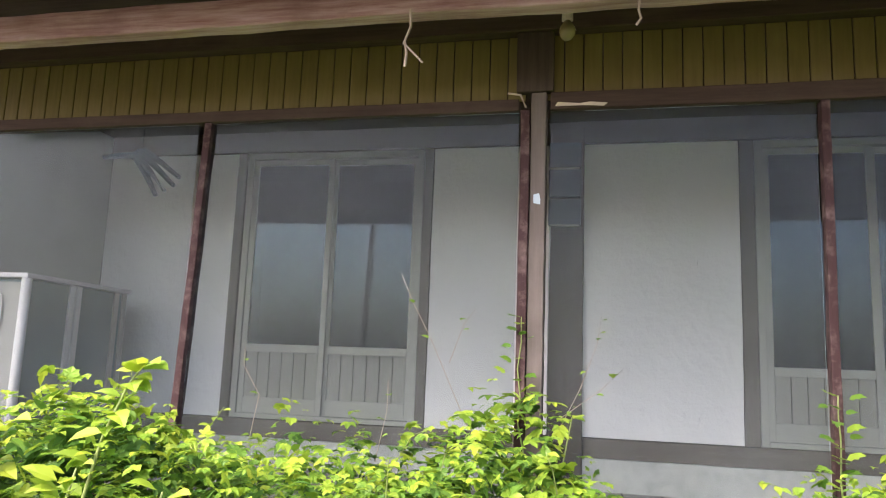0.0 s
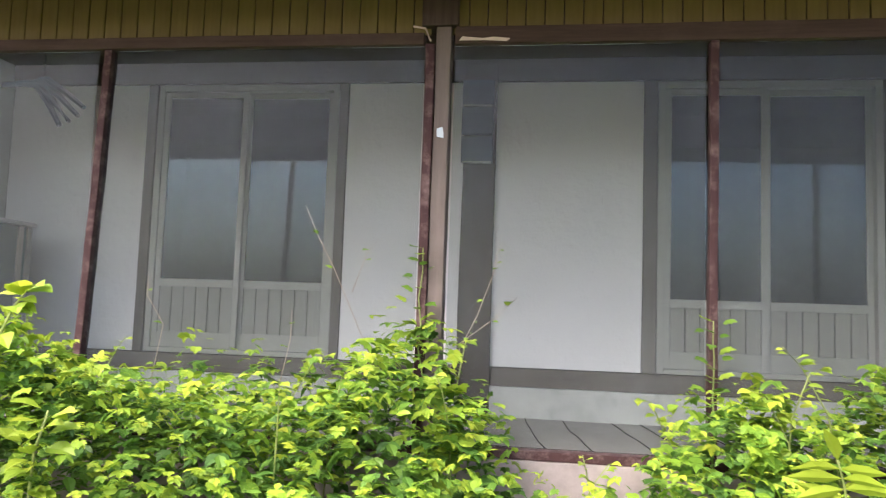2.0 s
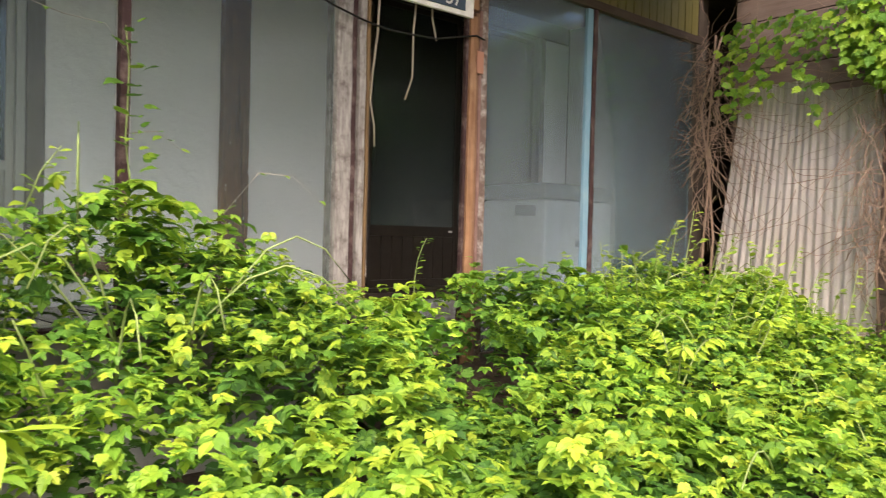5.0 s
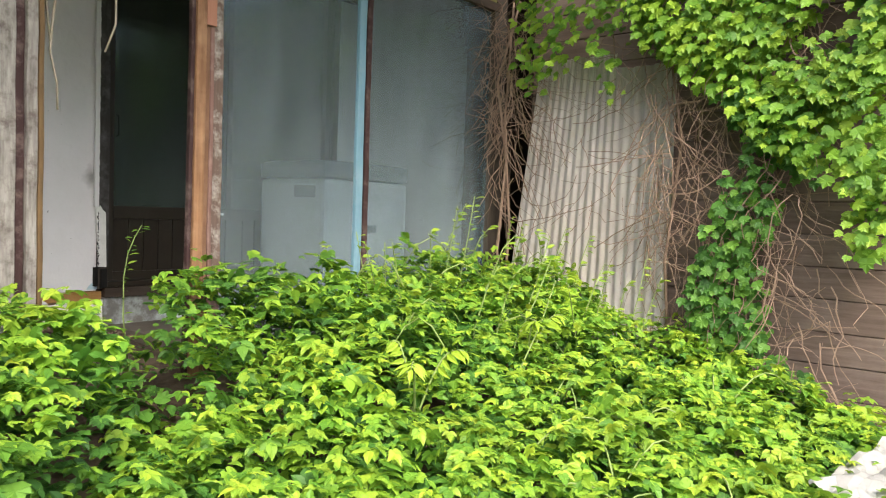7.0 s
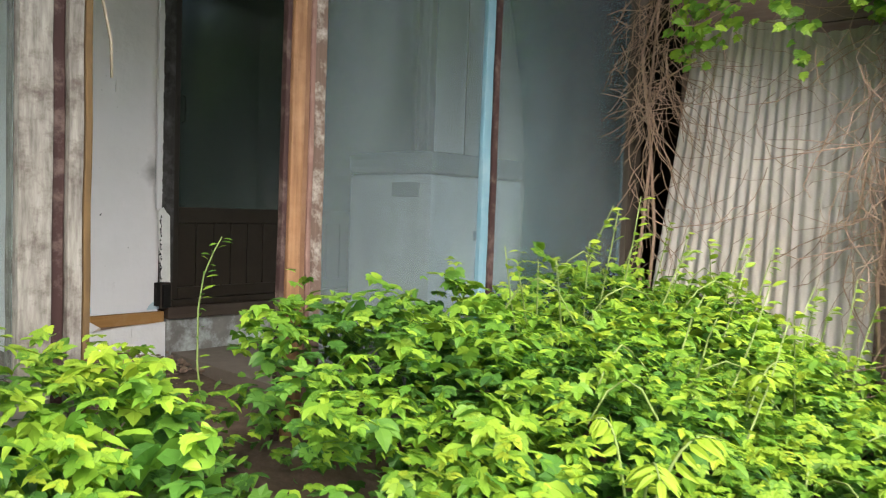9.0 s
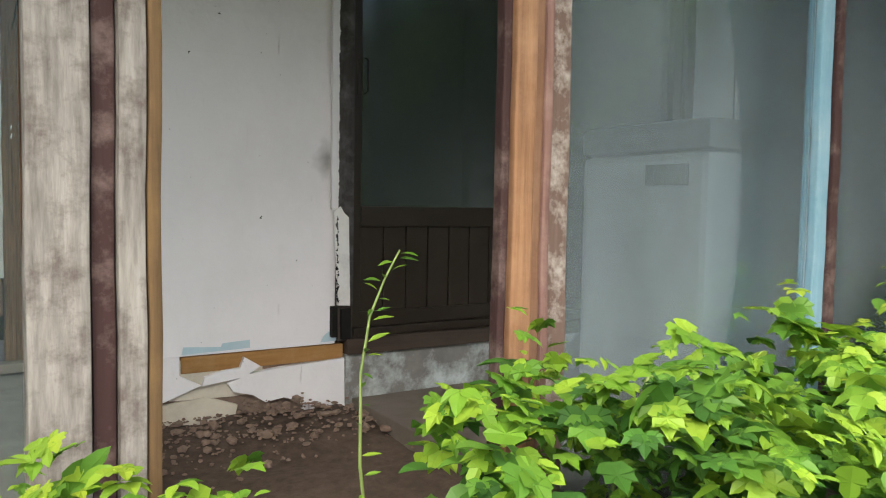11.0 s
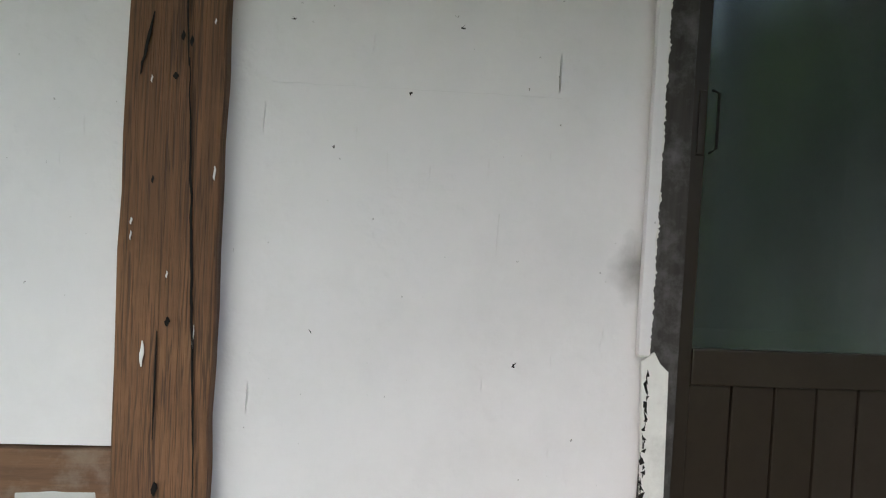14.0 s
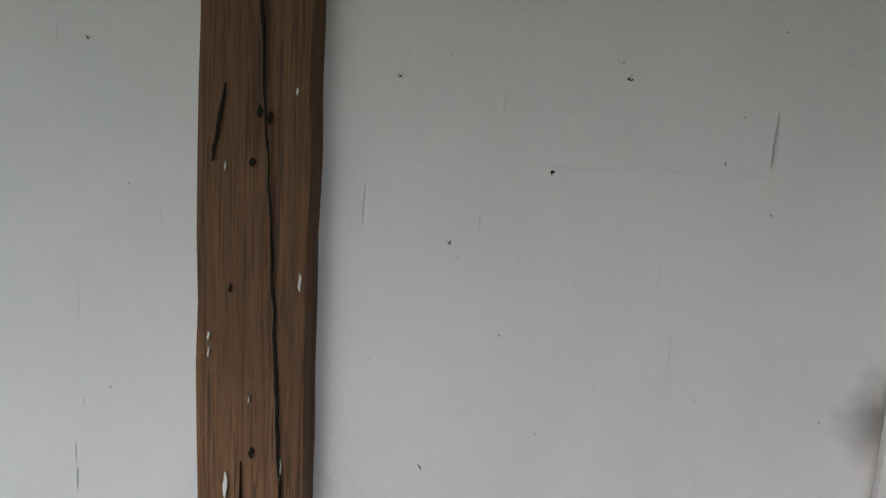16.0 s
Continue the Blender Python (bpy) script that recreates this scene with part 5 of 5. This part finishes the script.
for x, y, z in ((-2.5, 2.2, 1.05), (-1.75, 2.15, 1.12), (-2.3, 2.05, 1.0), (-1.5, 2.25, 1.05), (-2.75, 2.3, 1.0)):
    shoot("shrub_shoot", [(x - 0.08, y + 0.05, 0.3), (x - 0.05, y + 0.03, 0.75), (x - 0.02, y, z - 0.14), (x + 0.04, y - 0.03, z)], 0.007, 34, 0.1, OVATE, "leaf_young", "tall shrub shoot with broad yellow-green leaves", "shrub", "shrub shoots", spread=0.05)
for root, tip in (((1.05, 2.25, 0.4), (0.93, 2.1, 1.06)), ((1.2, 2.2, 0.45), (1.52, 2.1, 1.02)), ((0.85, 2.1, 0.35), (0.62, 1.95, 0.8)), ((1.45, 2.1, 0.4), (1.75, 1.95, 0.78)),
                  ((1.25, 1.9, 0.3), (0.95, 1.75, 0.68)), ((1.25, 1.9, 0.3), (1.5, 1.75, 0.66)), ((0.7, 1.9, 0.3), (0.5, 1.7, 0.66)), ((4.7, 2.35, 0.4), (4.5, 2.2, 0.68)), ((4.7, 2.35, 0.4), (4.85, 2.2, 0.7)), ((4.75, 2.4, 0.4), (4.7, 2.5, 0.72)), ((5.75, 2.5, 0.4), (5.6, 2.35, 0.74)), ((5.75, 2.5, 0.4), (5.95, 2.4, 0.74))):
    pinnate("fern_like_leaf", root, tip, 9, 0.135 if root[0] < 2 else 0.075, "leaf_young", "arching yellow-green leaf with paired leaflets", 0.12, "arching leaves")
for x, y, top in ((0.32, 2.0, 0.84), (0.58, 1.95, 0.86), (0.1, 2.05, 0.8), (0.8, 2.0, 0.84), (0.45, 1.8, 0.78), (-0.15, 2.0, 0.8), (-0.4, 2.05, 0.78), (0.7, 1.75, 0.74), (1.0, 1.8, 0.72), (0.2, 1.75, 0.74)):
    shoot("broad_leaf_weed", [(x, y, 0.02), (x + 0.02, y, 0.4), (x, y - 0.02, top - 0.16), (x + 0.03, y - 0.05, top)], 0.008, 20, 0.15, TOOTHED, "leaf", "low weed with broad pale green leaves", "weed", "broad weeds", spread=0.05)


def tangle(name, count, x0, x1, y0, y1, z0, z1, length, label, material="twig", radius=0.0035, down=0.8):
    bm = bmesh.new()
    for _ in range(count):
        p = Vector((random.uniform(x0, x1), random.uniform(y0, y1), random.uniform(z0, z1)))
        d = Vector((random.gauss(0, 0.25), random.gauss(0, 0.6), -down + random.gauss(0, 0.5))).normalized()
        pts = [p.copy()]
        for k in range(8):
            d = (d + Vector((random.gauss(0, 0.12), random.gauss(0, 0.3), random.gauss(0, 0.25)))).normalized()
            p = p + d * length / 8
            p.x = min(max(p.x, x0 - 0.05), x1 + 0.03)
            pts.append(p.copy())
        tube(pts, radius * random.uniform(0.6, 1.5), 4, 0.6, bm)
    return solid(name, bm, material, label, "dry vine", kind="stuff")


tangle("dry_vines", 190, 6.95, 7.28, 3.45, 3.82, 1.9, 2.85, 0.55, "tangle of dry brown vines at the corner of the house", radius=0.0024, down=0.35)
tangle("dry_vines", 34, 7.1, 7.3, 3.64, 3.8, 1.3, 2.2, 0.8, "dry brown vines hanging at the corner of the house", radius=0.003, down=1.4)
tangle("dry_vines", 330, 7.15, 7.36, 1.5, 2.55, 1.0, 3.0, 0.7, "tangle of dry brown vines over the shed wall")
tangle("dry_vines", 34, 7.15, 7.3, 2.4, 3.6, 1.2, 2.7, 0.5, "thin dry vines over the corrugated sheet", radius=0.0025)
tangle("dry_vines", 60, 7.1, 7.36, 1.3, 2.2, 0.2, 1.2, 0.6, "dry stems at the foot of the shed")
for pts in ([(7.2, 3.62, 0.3), (7.18, 3.72, 1.0), (7.2, 3.68, 1.7), (7.15, 3.75, 2.3), (7.2, 3.6, 2.9)], [(7.24, 3.7, 0.3), (7.22, 3.64, 1.2), (7.25, 3.74, 2.0), (7.2, 3.66, 2.9)], [(7.3, 2.35, 0.3), (7.28, 2.4, 1.0), (7.3, 2.33, 1.8), (7.25, 2.45, 2.6)]):
    solid("vine_trunk", tube(pts, 0.012, 7, 0.7), "twig", "thick dry vine trunk climbing the shed corner", "dry vine", "vine trunks", smooth=True)


def ivy(name, count, y0, y1, z0, z1, x0, x1, dense, label, material="leaf"):
    f = Foliage()
    for _ in range(count):
        y, z = random.uniform(y0, y1), random.uniform(z0, z1)
        if noise.noise((y * 2.2, z * 2.2, 5)) + dense(y, z) < abs(random.gauss(0, 0.3)):
            continue
        way = Vector((-0.35 - 0.3 * random.random(), random.gauss(0, 0.5), -0.7 + random.gauss(0, 0.35)))
        f.leaf(LOBED, Vector((random.uniform(x0, x1), y, z)), way, Vector((-1, 0, 0.3)), random.uniform(0.035, 0.09))
    return tagged(new(name, f.mesh(name, material)), label, "ivy", kind="stuff")


ivy("ivy", 9500, 0.7, 2.6, 1.1, 3.3, 6.98, 7.3, lambda y, z: 0.42 * (z - 1.55) - 1.6 * max(0, y - 2.2) * (2.6 - min(z, 2.5)), "green ivy hanging over the shed wall")
ivy("ivy", 1900, 1.45, 2.2, 0.3, 2.1, 7.05, 7.34, lambda y, z: 0.4 - 2.2 * max(0, y - 1.95) - 1.2 * max(0, 1.7 - y), "green ivy climbing the foot of the shed", "leaf_darkened")
ivy("ivy", 900, 2.4, 3.5, 1.85, 2.9, 6.95, 7.22, lambda y, z: 0.2 + 0.8 * (z - 2.4), "green ivy trailing over the corrugated sheet")


def crumpled():
    bm = bmesh.new()
    g = []
    for j in range(15):
        g.append([bm.verts.new((5.7 + 0.9 * i / 14, 0.6 + 0.5 * j / 14 - 0.18 * i / 14, 0.2 + 0.05 * noise.noise((i * 0.45, j * 0.5, 1)) + 0.06 * i / 14)) for i in range(15)])
    for a, b in zip(g, g[1:]):
        for i in range(14):
            bm.faces.new((a[i], a[i + 1], b[i + 1], b[i]))
    bmesh.ops.solidify(bm, geom=bm.faces[:], thickness=0.01)
    return bm


board = thing("broken_board", (6.0, 0.95, 0.0), "pale crumpled sheet lying on a stone among weeds", "sheet")
part("sheet", crumpled(), "base", board)
part("stone", timber(5.85, 6.45, 0.62, 0.95, -0.02, 0.19, rough=0.03, bevel=0.04), "concrete", board)

# joints between the cracked slabs of the porch floor
joints = thing("floor_joints", (0.3, 4.4, FLOOR), "dark cracks between the slabs of the porch floor", "floor", kind="structure")
for k in range(26):
    x0 = -3.9 + k * 0.29 + random.uniform(-0.06, 0.06)
    pts = [(x0 + 0.02 * noise.noise((k, i * 0.6, 0)) - 0.03 * i, 3.95 + 0.23 * i, FLOOR + 0.002) for i in range(7)]
    part("crack", tube(pts, 0.004, 4), "black", joints)
